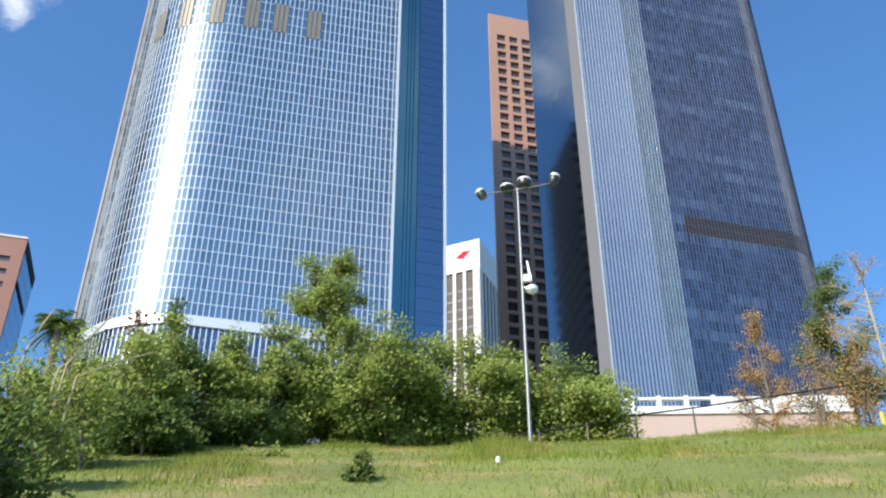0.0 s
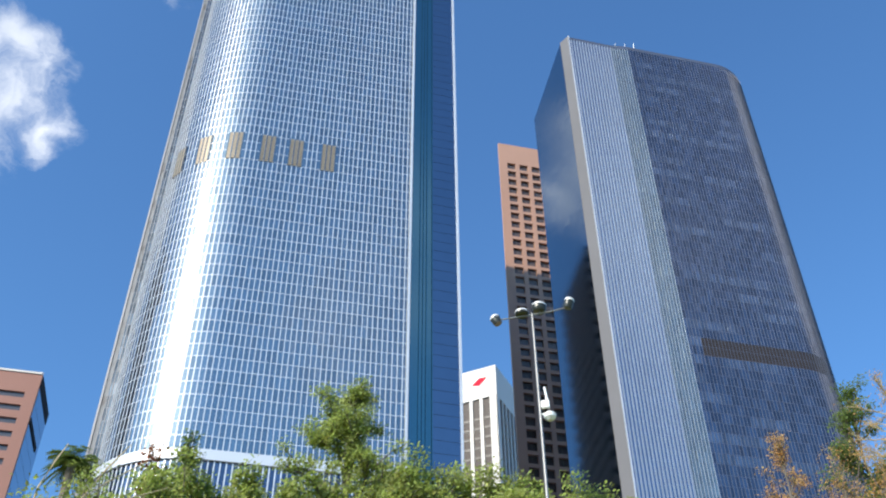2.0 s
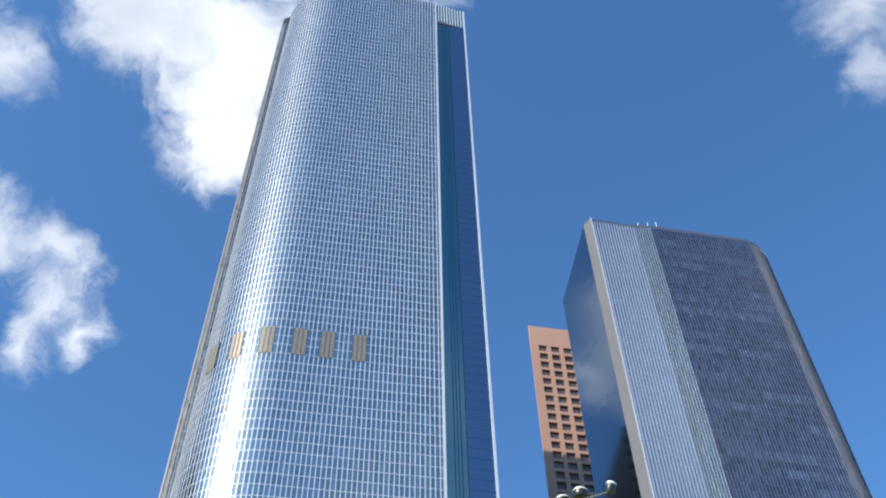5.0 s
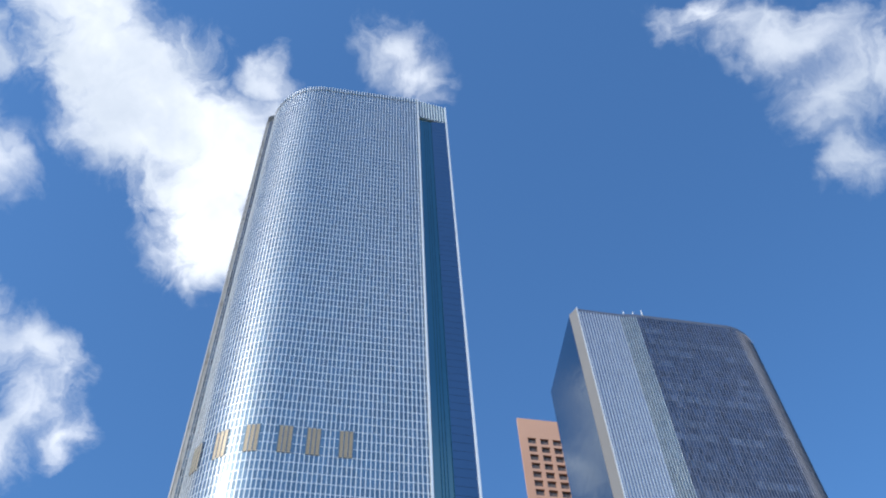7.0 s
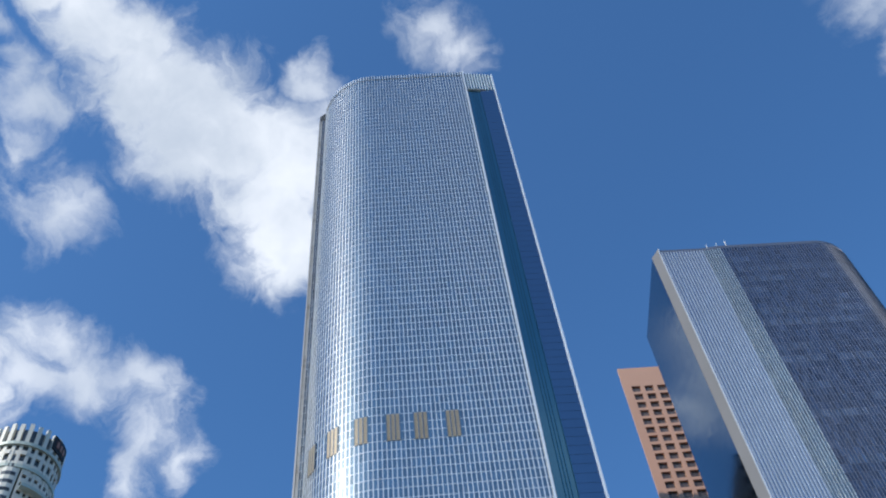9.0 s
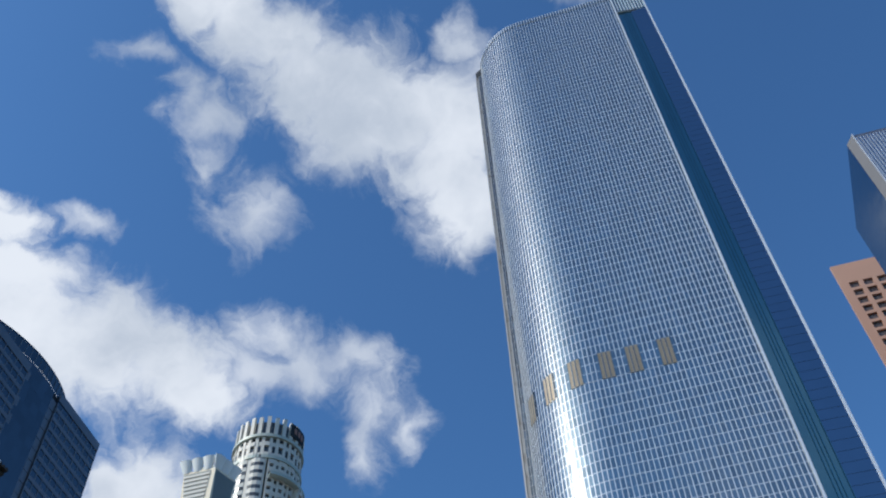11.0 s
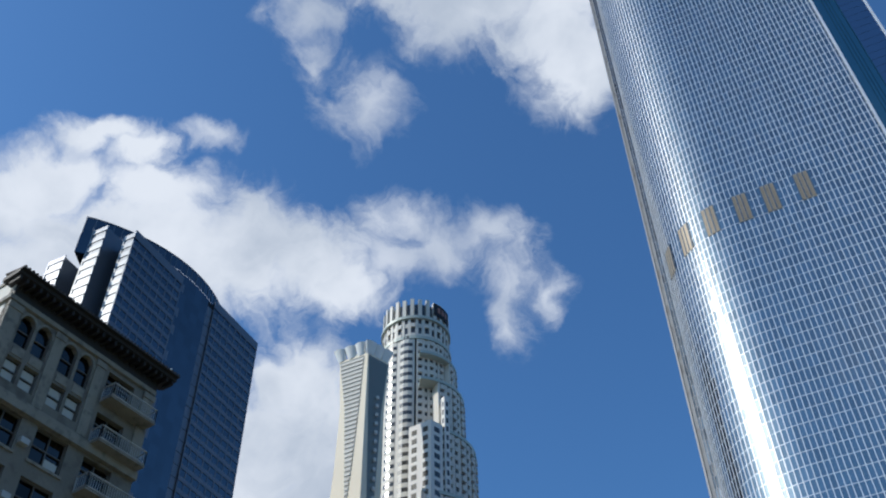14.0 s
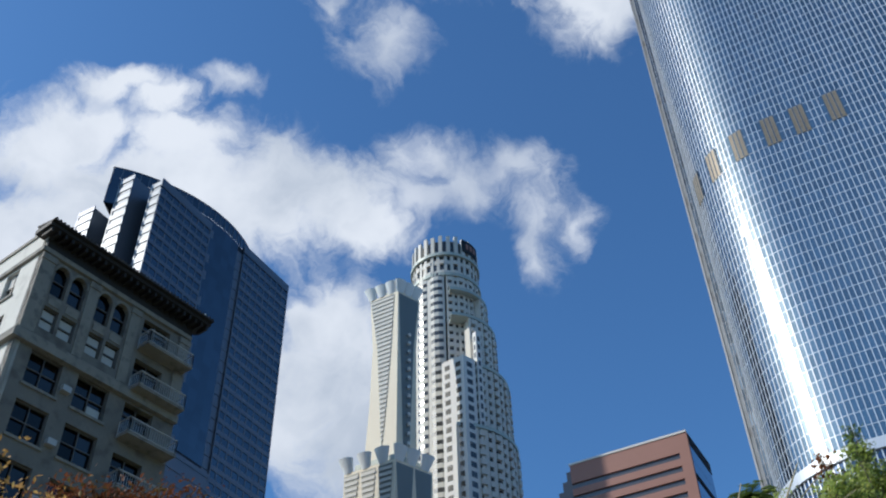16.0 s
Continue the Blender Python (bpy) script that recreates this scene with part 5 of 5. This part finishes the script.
        door = part("balcony_door", d, "old_glass", t)
        f = Geo()
        for s in (8.4, 9.5, 10.62):
            f.box(at(-0.33, s, lo), V * 0.08, U * 0.08, UP * 2.3)
        f.box(at(-0.33, 8.4, lo + 1.7), V * 2.3, U * 0.07, UP * 0.07)
        part("door_frame", f, "frame", door)
    return t


old_building()


# ---- pink wall with white railing on the terrace ----
def terrace_wall():
    t = thing("terrace_wall", plan(16, 42) + UP * 13.2, "pink stucco terrace wall with a white balustrade", "wall")
    a, b = plan(10.2, 41.0), plan(24.5, 44.0)
    way_ = (b - a).normalized()
    out = Vector((way_.y, -way_.x, 0))
    g = Geo()
    g.box(a + UP * 12.2, b - a, -out * 0.4, UP * 7.0)
    part("stucco_wall", g, "wall_pink", t, "pink stucco wall")
    g = Geo()
    g.box(a + out * 0.1 + UP * 19.2, b - a, -out * 0.6, UP * 0.18)
    part("coping", g, "white_paint", t)
    n = 9
    length = (b - a).length
    for i in range(n):
        p = a + way_ * (length * i / n)
        g = Geo()
        if i < 4:
            g.box(p + way_ * 0.06 + UP * 19.38, way_ * (length / n - 0.12), -out * 0.12, UP * 0.22)
            part("parapet_panel", g, "white_paint", t)
        else:
            m = 10
            for k in range(m):
                q = p + way_ * (length / n * (k + 0.5) / m)
                g.tube([q + UP * 19.38, q + UP * 19.52, q + UP * 19.75, q + UP * 19.93], [0.05, 0.09, 0.05, 0.06], 6)
            part("baluster_row", g, "white_paint", t, "", "stuff")
        g = Geo()
        g.box(p - way_ * 0.1 + out * 0.03 + UP * 19.38, way_ * 0.2, -out * 0.2, UP * 0.72)
        part("post", g, "white_paint", t)
    g = Geo()
    g.box(a + out * 0.02 + UP * 19.93, b - a, -out * 0.2, UP * 0.1)
    part("handrail", g, "white_paint", t)


terrace_wall()


# ---- lamp mast with four floodlights ----
def lamp_mast():
    p = plan(5.44, 27.0)
    z0 = height(p.x, p.y) - 0.1
    z1 = 1.6 + 27.0 * math.tan(radians(36.7))
    t = thing("street_lamp", p + UP * z0, "steel lamp mast with four black floodlights on crossed arms", "lamp post")
    g = Geo()
    g.tube([p + UP * z0, p + UP * (z0 + 3), p + UP * z1], [0.066, 0.056, 0.04], 12)
    part("mast", g, "pole_paint", t)
    g = Geo()
    g.tube([p + UP * (z0 - 0.05), p + UP * (z0 + 0.25)], [0.17, 0.16], 12)
    part("foot", g, "pole_paint", t)
    side = Vector((math.cos(radians(-14)), math.sin(radians(-14)), 0))
    fwd = Vector((-side.y, side.x, 0))
    base = p + UP * (z1 - 0.05)
    for d, reach, rise in ((side, 1.30, 0.22), (-side, 1.22, 0.02)):
        arm = Geo()
        arm.tube([base, base + d * reach * 0.5 + UP * 0.01, base + d * reach * 0.85 + UP * rise * 0.25, base + d * reach + UP * rise], [0.034, 0.03, 0.027, 0.027], 8)
        part("arm", arm, "pole_paint", t)
    # along the arm, lift above it, lean along the arm, lean away from the street, radius, depth
    for along, lift, lean_, back, wide, deep in ((1.33, 0.36, -0.35, 0.15, 0.17, 0.27), (-1.32, 0.14, 0.45, 0.1, 0.17, 0.24),
                                                 (0.27, 0.34, -0.1, 0.05, 0.25, 0.2), (-0.36, 0.17, 0.05, 0.0, 0.24, 0.08)):
        foot = base + side * along * (0.93 if abs(along) > 1 else 1)
        o = base + side * along + UP * lift
        aim = (side * lean_ + fwd * back - UP).normalized()
        stub = Geo()
        stub.tube([foot + UP * (0.2 if along > 1 else 0.0), o + aim * deep * 0.5], [0.022, 0.022], 6)
        part("stub", stub, "pole_paint", t)
        w = aim.cross(fwd).normalized()
        v = w.cross(aim)

        def shell(rings):
            g = Geo()
            for dist, r in rings:
                g.v += [tuple(o + aim * dist + (w * math.cos(2 * math.pi * k / 16) + v * math.sin(2 * math.pi * k / 16)) * r) for k in range(16)]
            for q in range(len(rings) - 1):
                g.f += [(q * 16 + k, q * 16 + (k + 1) % 16, q * 16 + 16 + (k + 1) % 16, q * 16 + 16 + k) for k in range(16)]
            g.f.append(tuple(range(15, -1, -1)))
            return g
        head = part("floodlight", shell([(-0.07, wide * 0.5), (-0.05, wide * 0.85), (0.0, wide * 1.04), (0.05, wide * 1.06)]), "lens", t, "floodlight with a pale sunlit top")
        part("housing", shell([(0.05, wide), (0.05 + deep * 0.6, wide * 0.98), (0.05 + deep, wide * 0.86)]), "lamp_black", head, "black lamp housing")
        lens = Geo()
        lens.face(*[o + aim * (0.054 + deep) + (w * math.cos(2 * math.pi * k / 16) + v * math.sin(2 * math.pi * k / 16)) * wide * 0.8 for k in range(16)])
        part("glass", lens, "olive_lens", head, "olive front glass")
    # dome camera and antenna
    zc = 1.6 + 27.0 * math.tan(radians(30.6))
    g = Geo()
    g.tube([p + UP * (zc + 0.16), p + side * 0.32 + UP * (zc + 0.16)], [0.03, 0.03], 8)
    g.tube([p + side * 0.30 + UP * (zc + 0.20), p + side * 0.30 + UP * (zc + 0.12), p + side * 0.30 + UP * zc, p + side * 0.30 + UP * (zc - 0.1)], [0.10, 0.20, 0.19, 0.08], 14)
    part("dome_camera", g, "white_paint", t, "white dome camera on a bracket")
    g = Geo()
    g.box(p + side * 0.06 - fwd * 0.1 + UP * (zc + 0.36), side * 0.26, fwd * 0.14, UP * 0.24)
    part("radio_box", g, "white_paint", t, "white radio box")
    g = Geo()
    g.tube([p + side * 0.26 + UP * (zc + 0.58), p + side * 0.2 + UP * (zc + 1.15)], [0.045, 0.035], 8)
    part("antenna", g, "white_paint", t, "short white antenna")


lamp_mast()


# ---- pipe-rail fence along the crest ----
def crest_fence():
    rng = random.Random(3)
    rail = []
    spots = [(3.2, 26.4, 22.35), (6.0, 27.6, 22.45), (9.0, 28.6, 22.75), (12.0, 29.4, 23.1), (15.5, 30.2, 23.2), (19.0, 31.2, 23.3), (22.5, 32.2, 23.3), (26.5, 33.5, 23.2), (30.5, 35.0, 23.0)]
    t = None
    for az, r, el in spots:
        p = plan(az, r)
        top = 1.6 + r * math.tan(radians(el))
        if t is None:
            t = thing("crest_fence", p + UP * height(p.x, p.y), "low rusty pipe-rail fence along the crest", "fence")
        g = Geo()
        g.tube([p + UP * (min(height(p.x, p.y), top - 0.3) - 0.15), p + UP * (top + 0.05)], [0.035, 0.035], 8)
        part("post", g, "bark", t)
        rail.append(p + UP * top)
    g = Geo()
    g.tube(rail, [0.03] * len(rail), 8)
    part("top_rail", g, "eave", t, "dark top rail")
    p = plan(25.9, 31.5)
    b = thing("bollard", p + UP * height(p.x, p.y), "short yellow painted post beside the fence", "bollard")
    g = Geo()
    h0 = height(p.x, p.y)
    g.tube([p + UP * (h0 - 0.2), p + UP * (h0 + 0.9), p + UP * (h0 + 0.95)], [0.09, 0.085, 0.05], 10)
    part("post", g, "post_yellow", b)


crest_fence()


# ---- plants ----
SUNWARD = heading(SUN_AZ, SUN_EL)      # leaves turn their faces to the light


def leaves(geo, rng, centres, spread, count, size):
    """Scatters folded leaves in tufts round the centres."""
    for _ in range(count):
        c = centres[rng.randrange(len(centres))]
        p = c + Vector([max(-1.7, min(1.7, rng.gauss(0, 1))) * spread * q for q in (1, 1, 0.7)])
        n = (SUNWARD + Vector((rng.gauss(0, 0.55), rng.gauss(0, 0.55), rng.gauss(0.15, 0.5)))).normalized()
        d = n.cross(Vector((rng.gauss(0, 1), rng.gauss(0, 1), rng.gauss(0, 1)))).normalized()
        s = n.cross(d)
        k = size * rng.uniform(0.6, 1.35)
        i = len(geo.v)
        geo.v += [tuple(p), tuple(p + d * k * 0.5 + s * k * 0.27 + n * k * 0.10), tuple(p + d * k), tuple(p + d * k * 0.5 - s * k * 0.27 + n * k * 0.10)]
        geo.f += [(i, i + 1, i + 2), (i, i + 2, i + 3)]


def limb(geo, rng, a, b, r, twigs=0, tips=None):
    """A crooked tapering limb from a to b, with side twigs."""
    mid = a.lerp(b, 0.5) + Vector((rng.gauss(0, 1), rng.gauss(0, 1), rng.gauss(0, 0.5))) * (b - a).length * 0.07
    geo.tube([a, mid, b], [r, r * 0.7, r * 0.35], 6, False)
    for _ in range(twigs):
        s = (a if rng.random() < 0.3 else mid).lerp(b, rng.uniform(0.3, 0.95))
        e = s + ((b - a).normalized() + Vector((rng.gauss(0, 0.7), rng.gauss(0, 0.7), rng.gauss(0.2, 0.5)))).normalized() * (b - a).length * rng.uniform(0.2, 0.5)
        geo.tube([s, s.lerp(e, 0.5) + Vector((0, 0, 0.03)), e], [r * 0.4, r * 0.28, r * 0.12], 5, False)
        if tips is not None:
            tips.append(e)


def plant(name, label, category, az, reach, el_top, half, mat, leaf=0.16, density=1.0, seed=1, group="", trunk=0.3, airy=0.0, tall=False, low=0.12):
    """A tree or bush whose crown is made of tufts at the ends of its limbs. half: half its width in degrees as seen from the street."""
    rng = random.Random(seed)
    p = plan(az, reach)
    z0 = height(p.x, p.y) - 0.08
    z1 = 1.6 + reach * math.tan(radians(el_top))
    h = z1 - z0
    w = reach * math.tan(radians(half))
    t = thing(name, p + UP * z0, label, category, group)
    wood, crown = Geo(), Geo()
    tips = []
    stems = 1 if tall else 3
    for s in range(stems):
        lean_ = Vector((rng.gauss(0, 0.25), rng.gauss(0, 0.25), 0)) * w * (0.25 if tall else 1)
        foot = p + Vector((rng.gauss(0, 0.12), rng.gauss(0, 0.12), 0)) + UP * z0
        head = p + lean_ + UP * (z0 + h * (0.93 if tall else 0.75))
        r = (0.022 * h + 0.02) * (0.5 if airy > 0.25 else 1.0)
        wood.tube([foot - UP * 0.1, foot.lerp(head, 0.3) + Vector((rng.gauss(0, 0.1), rng.gauss(0, 0.1), 0)), foot.lerp(head, 0.65), head], [r, r * 0.8, r * 0.5, r * 0.2], 8, False)
        n = int(30 if tall else 9)
        for k in range(n):
            f = low + trunk * 0.5 + (0.95 - low - trunk * 0.5) * ((k + rng.random()) / n) ** (1.25 if tall else 1)
            a = foot.lerp(head, f)
            ang = rng.uniform(0, 2 * math.pi)
            reach_ = w * ((1.02 - 1.0 * f) if tall else (math.sin(math.pi * min(1, 0.18 + 0.82 * f) ** 1.4) * 0.85 + 0.18)) * rng.uniform(0.6, 1.12)
            b = a + Vector((math.cos(ang) * reach_, math.sin(ang) * reach_, h * rng.uniform(0.02, 0.18)))
            b.z = min(b.z, z1)
            limb(wood, rng, a, b, r * 0.4, 4 if tall else 3, tips)
            tips += [b, a.lerp(b, 0.7)]
            if tall and f < 0.6:
                tips += [a.lerp(b, 0.9), a.lerp(b, 0.8), a.lerp(b, 0.55), a.lerp(b, 0.4)]
        tips.append(head + UP * (0.04 * h))
    if not tall:
        for _ in range(int(14 + 5 * w)):
            a, q = rng.uniform(0, 2 * math.pi), math.sqrt(rng.random())
            rr = q * w
            tips.append(p + Vector((math.cos(a) * rr, math.sin(a) * rr, 0)) + UP * (z0 + h * (0.15 + 0.78 * rng.random() * math.sqrt(max(0.05, 1 - q * q * 0.85)))))
        for _ in range(5 if h < 6 else 0):
            a, q = rng.uniform(0, 2 * math.pi), rng.random() * 0.7 * w
            foot = p + Vector((math.cos(a) * q, math.sin(a) * q, 0)) + UP * (z0 + h * 0.75)
            shoot = foot + Vector((rng.gauss(0, 0.2), rng.gauss(0, 0.2), 1)) * h * rng.uniform(0.15, 0.33)
            wood.tube([foot, foot.lerp(shoot, 0.5), shoot], [0.02, 0.015, 0.006], 5, False)
            tips += [foot.lerp(shoot, 0.6), shoot, shoot]
    n = int(density * 1150 * max(1.0, w * h * 0.55))
    spread = (0.11 + 0.034 * h) * (0.48 if tall else 1.0)
    leaves(crown, rng, tips, spread * (1 - 0.35 * airy), n, leaf)
    part("trunk", wood, "bark", t, "", "", True)
    part("crown", crown, mat, t, "", "stuff")
    return t


BUSH = "dense sunlit green bush on the hillside"
for k, (az, r, el, half, mat) in enumerate((
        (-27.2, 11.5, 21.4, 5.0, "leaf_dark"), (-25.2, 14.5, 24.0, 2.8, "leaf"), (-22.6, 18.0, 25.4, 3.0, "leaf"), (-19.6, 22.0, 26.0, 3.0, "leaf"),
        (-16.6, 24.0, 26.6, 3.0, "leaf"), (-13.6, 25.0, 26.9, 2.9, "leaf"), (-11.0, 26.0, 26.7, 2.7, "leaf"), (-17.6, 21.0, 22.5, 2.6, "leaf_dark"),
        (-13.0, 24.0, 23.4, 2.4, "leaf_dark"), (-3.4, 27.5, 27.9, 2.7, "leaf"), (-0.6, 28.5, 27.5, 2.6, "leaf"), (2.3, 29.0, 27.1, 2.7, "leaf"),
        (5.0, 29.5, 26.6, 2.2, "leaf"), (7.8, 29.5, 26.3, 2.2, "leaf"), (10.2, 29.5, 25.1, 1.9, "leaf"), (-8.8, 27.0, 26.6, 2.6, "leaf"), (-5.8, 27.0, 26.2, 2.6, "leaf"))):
    # leaf_dark bushes carry their shade in the leaf colour
    plant("bush", BUSH if mat == "leaf" else "dense hillside bush with shade put into its dark green leaves", "bush", az, r, el, half, mat, 0.14 if r > 20 else 0.10, 4.2 if r > 14 else 9.0, 20 + k, "hillside bushes", 0.0, low=0.02)
plant("young_tree", "young green tree rising above the bushes", "tree", -7.6, 28.5, 32.9, 8.2, "leaf", 0.13, 1.3, 51, "", 0.0, 0.1, True)
plant("young_tree", "thin green sapling among the bushes", "tree", -17.4, 27.5, 28.9, 0.9, "leaf_dark", 0.16, 1.6, 52, "", 0.3, 0.2, True)
plant("autumn_tree", "slim birch with sparse orange autumn leaves", "tree", 20.2, 33.5, 27.9, 2.4, "leaf_orange", 0.085, 1.1, 53, "", 0.1, 0.3, True)
plant("autumn_bush", "sparse orange-brown bush by the fence", "bush", 22.7, 33.5, 26.2, 1.6, "leaf_orange", 0.085, 1.1, 54, "", 0.0, 0.3)
plant("green_tree", "open dark green tree beside the fence", "tree", 24.3, 35.0, 30.0, 3.4, "leaf_dark", 0.11, 1.2, 55, "", 0.2, 0.5, True)
plant("autumn_bush", "sparse orange-brown bush by the fence", "bush", 25.2, 33.0, 25.6, 1.6, "leaf_orange", 0.085, 0.9, 56, "", 0.0, 0.3)
plant("street_tree", "red and gold autumn street tree top", "tree", -67.0, 22.0, 30.4, 7.5, "leaf_rust", 0.15, 3.6, 57, "street trees in autumn", 0.3)
plant("street_tree", "gold-green autumn street tree top", "tree", -73.0, 21.0, 30.0, 6.5, "leaf_orange", 0.15, 3.4, 58, "street trees in autumn", 0.3)
plant("rust_sapling", "small rust-brown sapling among the bushes", "sapling", -19.6, 22.5, 28.0, 0.6, "leaf_rust", 0.14, 0.5, 59, "", 0.4, 0.3, True)
plant("weed_shrub", "small dark shrub on the grass slope", "shrub", -4.9, 14.5, 21.4, 1.5, "leaf_dark", 0.09, 0.9, 60, "", 0.0, 0.2, True, low=0.02)
plant("weed_shrub", "small green weed clump on the slope", "shrub", -11.0, 20.0, 20.9, 1.4, "leaf", 0.10, 0.8, 61, "", 0.0, low=0.02)


def bare_tree():
    rng = random.Random(71)
    p = plan(26.8, 34.0)
    z0 = height(p.x, p.y)
    t = thing("bare_tree", p + UP * z0, "pale leafless tree with fine twigs by the fence", "tree")
    g, tips = Geo(), []
    top = 1.6 + 34 * math.tan(radians(29.8))
    head = p + UP * top
    foot = p + UP * (z0 - 0.1)
    g.tube([foot, foot.lerp(head, 0.4), head], [0.07, 0.05, 0.015], 8, False)
    for k in range(34):
        a = foot.lerp(head, 0.2 + 0.75 * k / 34)
        ang = rng.uniform(0, 6.28)
        b = a + Vector((math.cos(ang) * 2.0, math.sin(ang) * 2.0, rng.uniform(0.3, 1.2))) * rng.uniform(0.5, 1.0) * (1.2 - 0.6 * k / 34)
        limb(g, rng, a, b, 0.026, 16, tips)
    part("trunk", g, "reed", t, "pale trunk and branches")
    c = Geo()
    leaves(c, rng, tips, 0.12, 900, 0.09)
    part("crown", c, "leaf_orange", t, "few dry leaves", "stuff")


bare_tree()


def palm():
    rng = random.Random(81)
    p = plan(-24.1, 40.0)
    z0 = height(p.x, p.y)
    top = 1.6 + 40 * math.tan(radians(26.6))
    t = thing("palm_tree", p + UP * z0, "dark green palm tree behind the bushes", "palm")
    g = Geo()
    g.tube([p + UP * (z0 - 0.1), p + UP * (z0 + (top - z0) * 0.5), p + UP * top], [0.26, 0.2, 0.18], 10)
    part("trunk", g, "bark", t)
    for k in range(60):
        f = Geo()
        ang = k * 2.4
        rise = rng.uniform(-0.5, 1.0)
        d = Vector((math.cos(ang), math.sin(ang), 0))
        s = Vector((-d.y, d.x, 0))
        o = p + UP * top
        spine = [o + d * (0.95 * q) + UP * (rise * 1.0 * q - 0.6 * q * q) for q in (0, 0.25, 0.5, 0.75, 1.0)]
        for a, b in zip(spine, spine[1:]):
            for j in range(4):
                c = a.lerp(b, j / 4)
                for sg in (-1, 1):
                    e = c + s * sg * 0.30 + d * 0.26 - UP * 0.10
                    f.face(c, c + d * 0.07, e)
        part("frond", f, "leaf_dark", t)


palm()

# dry reed stalks leaning over the near bushes
rng = random.Random(91)
for k, (a0, e0, a1, e1) in enumerate(((-23.6, 24.3, -19.9, 27.2), (-23.2, 24.6, -21.0, 28.0), (-22.5, 24.0, -18.3, 26.0), (-25.6, 25.0, -24.6, 27.5))):
    a, b = EYE + heading(a0, e0) * 15.5, EYE + heading(a1, e1) * 16.5
    foot = Vector((a.x - 0.2, a.y + 0.1, height(a.x, a.y) - 0.05))
    t = thing("reed_stalk", foot, "long dry leaning reed stalk", "reed", "dry reed stalks")
    g = Geo()
    g.tube([foot, a, a.lerp(b, 0.5) + UP * 0.05, b], [0.02, 0.018, 0.015, 0.008], 6)
    part("stem", g, "reed", t)

# grass
rng = random.Random(101)
g = Geo()
for _ in range(90000):
    r = 9.0 + 22.0 * math.sqrt(rng.random())
    p = plan(rng.uniform(-24, 30), r)
    z = height(p.x, p.y) + (noise.noise((p.x * 0.5, p.y * 0.5, 0)) * 0.12 if p.y > 4 else 0)
    n = noise.noise((p.x * 0.35, p.y * 0.35, 3.0))
    h = max(0.03, 0.08 + 0.07 * n + 0.35 * max(0.0, n - 0.12) + rng.gauss(0, 0.03))
    a = rng.uniform(0, 6.28)
    s = Vector((math.cos(a), math.sin(a), 0)) * 0.009
    tip = Vector((rng.gauss(0, 0.4), rng.gauss(0, 0.4), 1)) * h
    o = p + UP * (z - 0.02)
    g.face(o - s, o + s, o + tip)
grass = part("grass", g, "grass")
tagged(grass, "patchy green and straw-coloured grass on the slope", "grass", "", "stuff")
p = plan(3.4, 17.5)
litter = Geo()
litter.tube([p + UP * (height(p.x, p.y) + 0.02), p + UP * (height(p.x, p.y) + 0.10), p + UP * (height(p.x, p.y) + 0.14)], [0.04, 0.05, 0.02], 7)
scrap = part("litter", litter, "litter")
tagged(scrap, "small crumpled white paper on the grass", "litter")
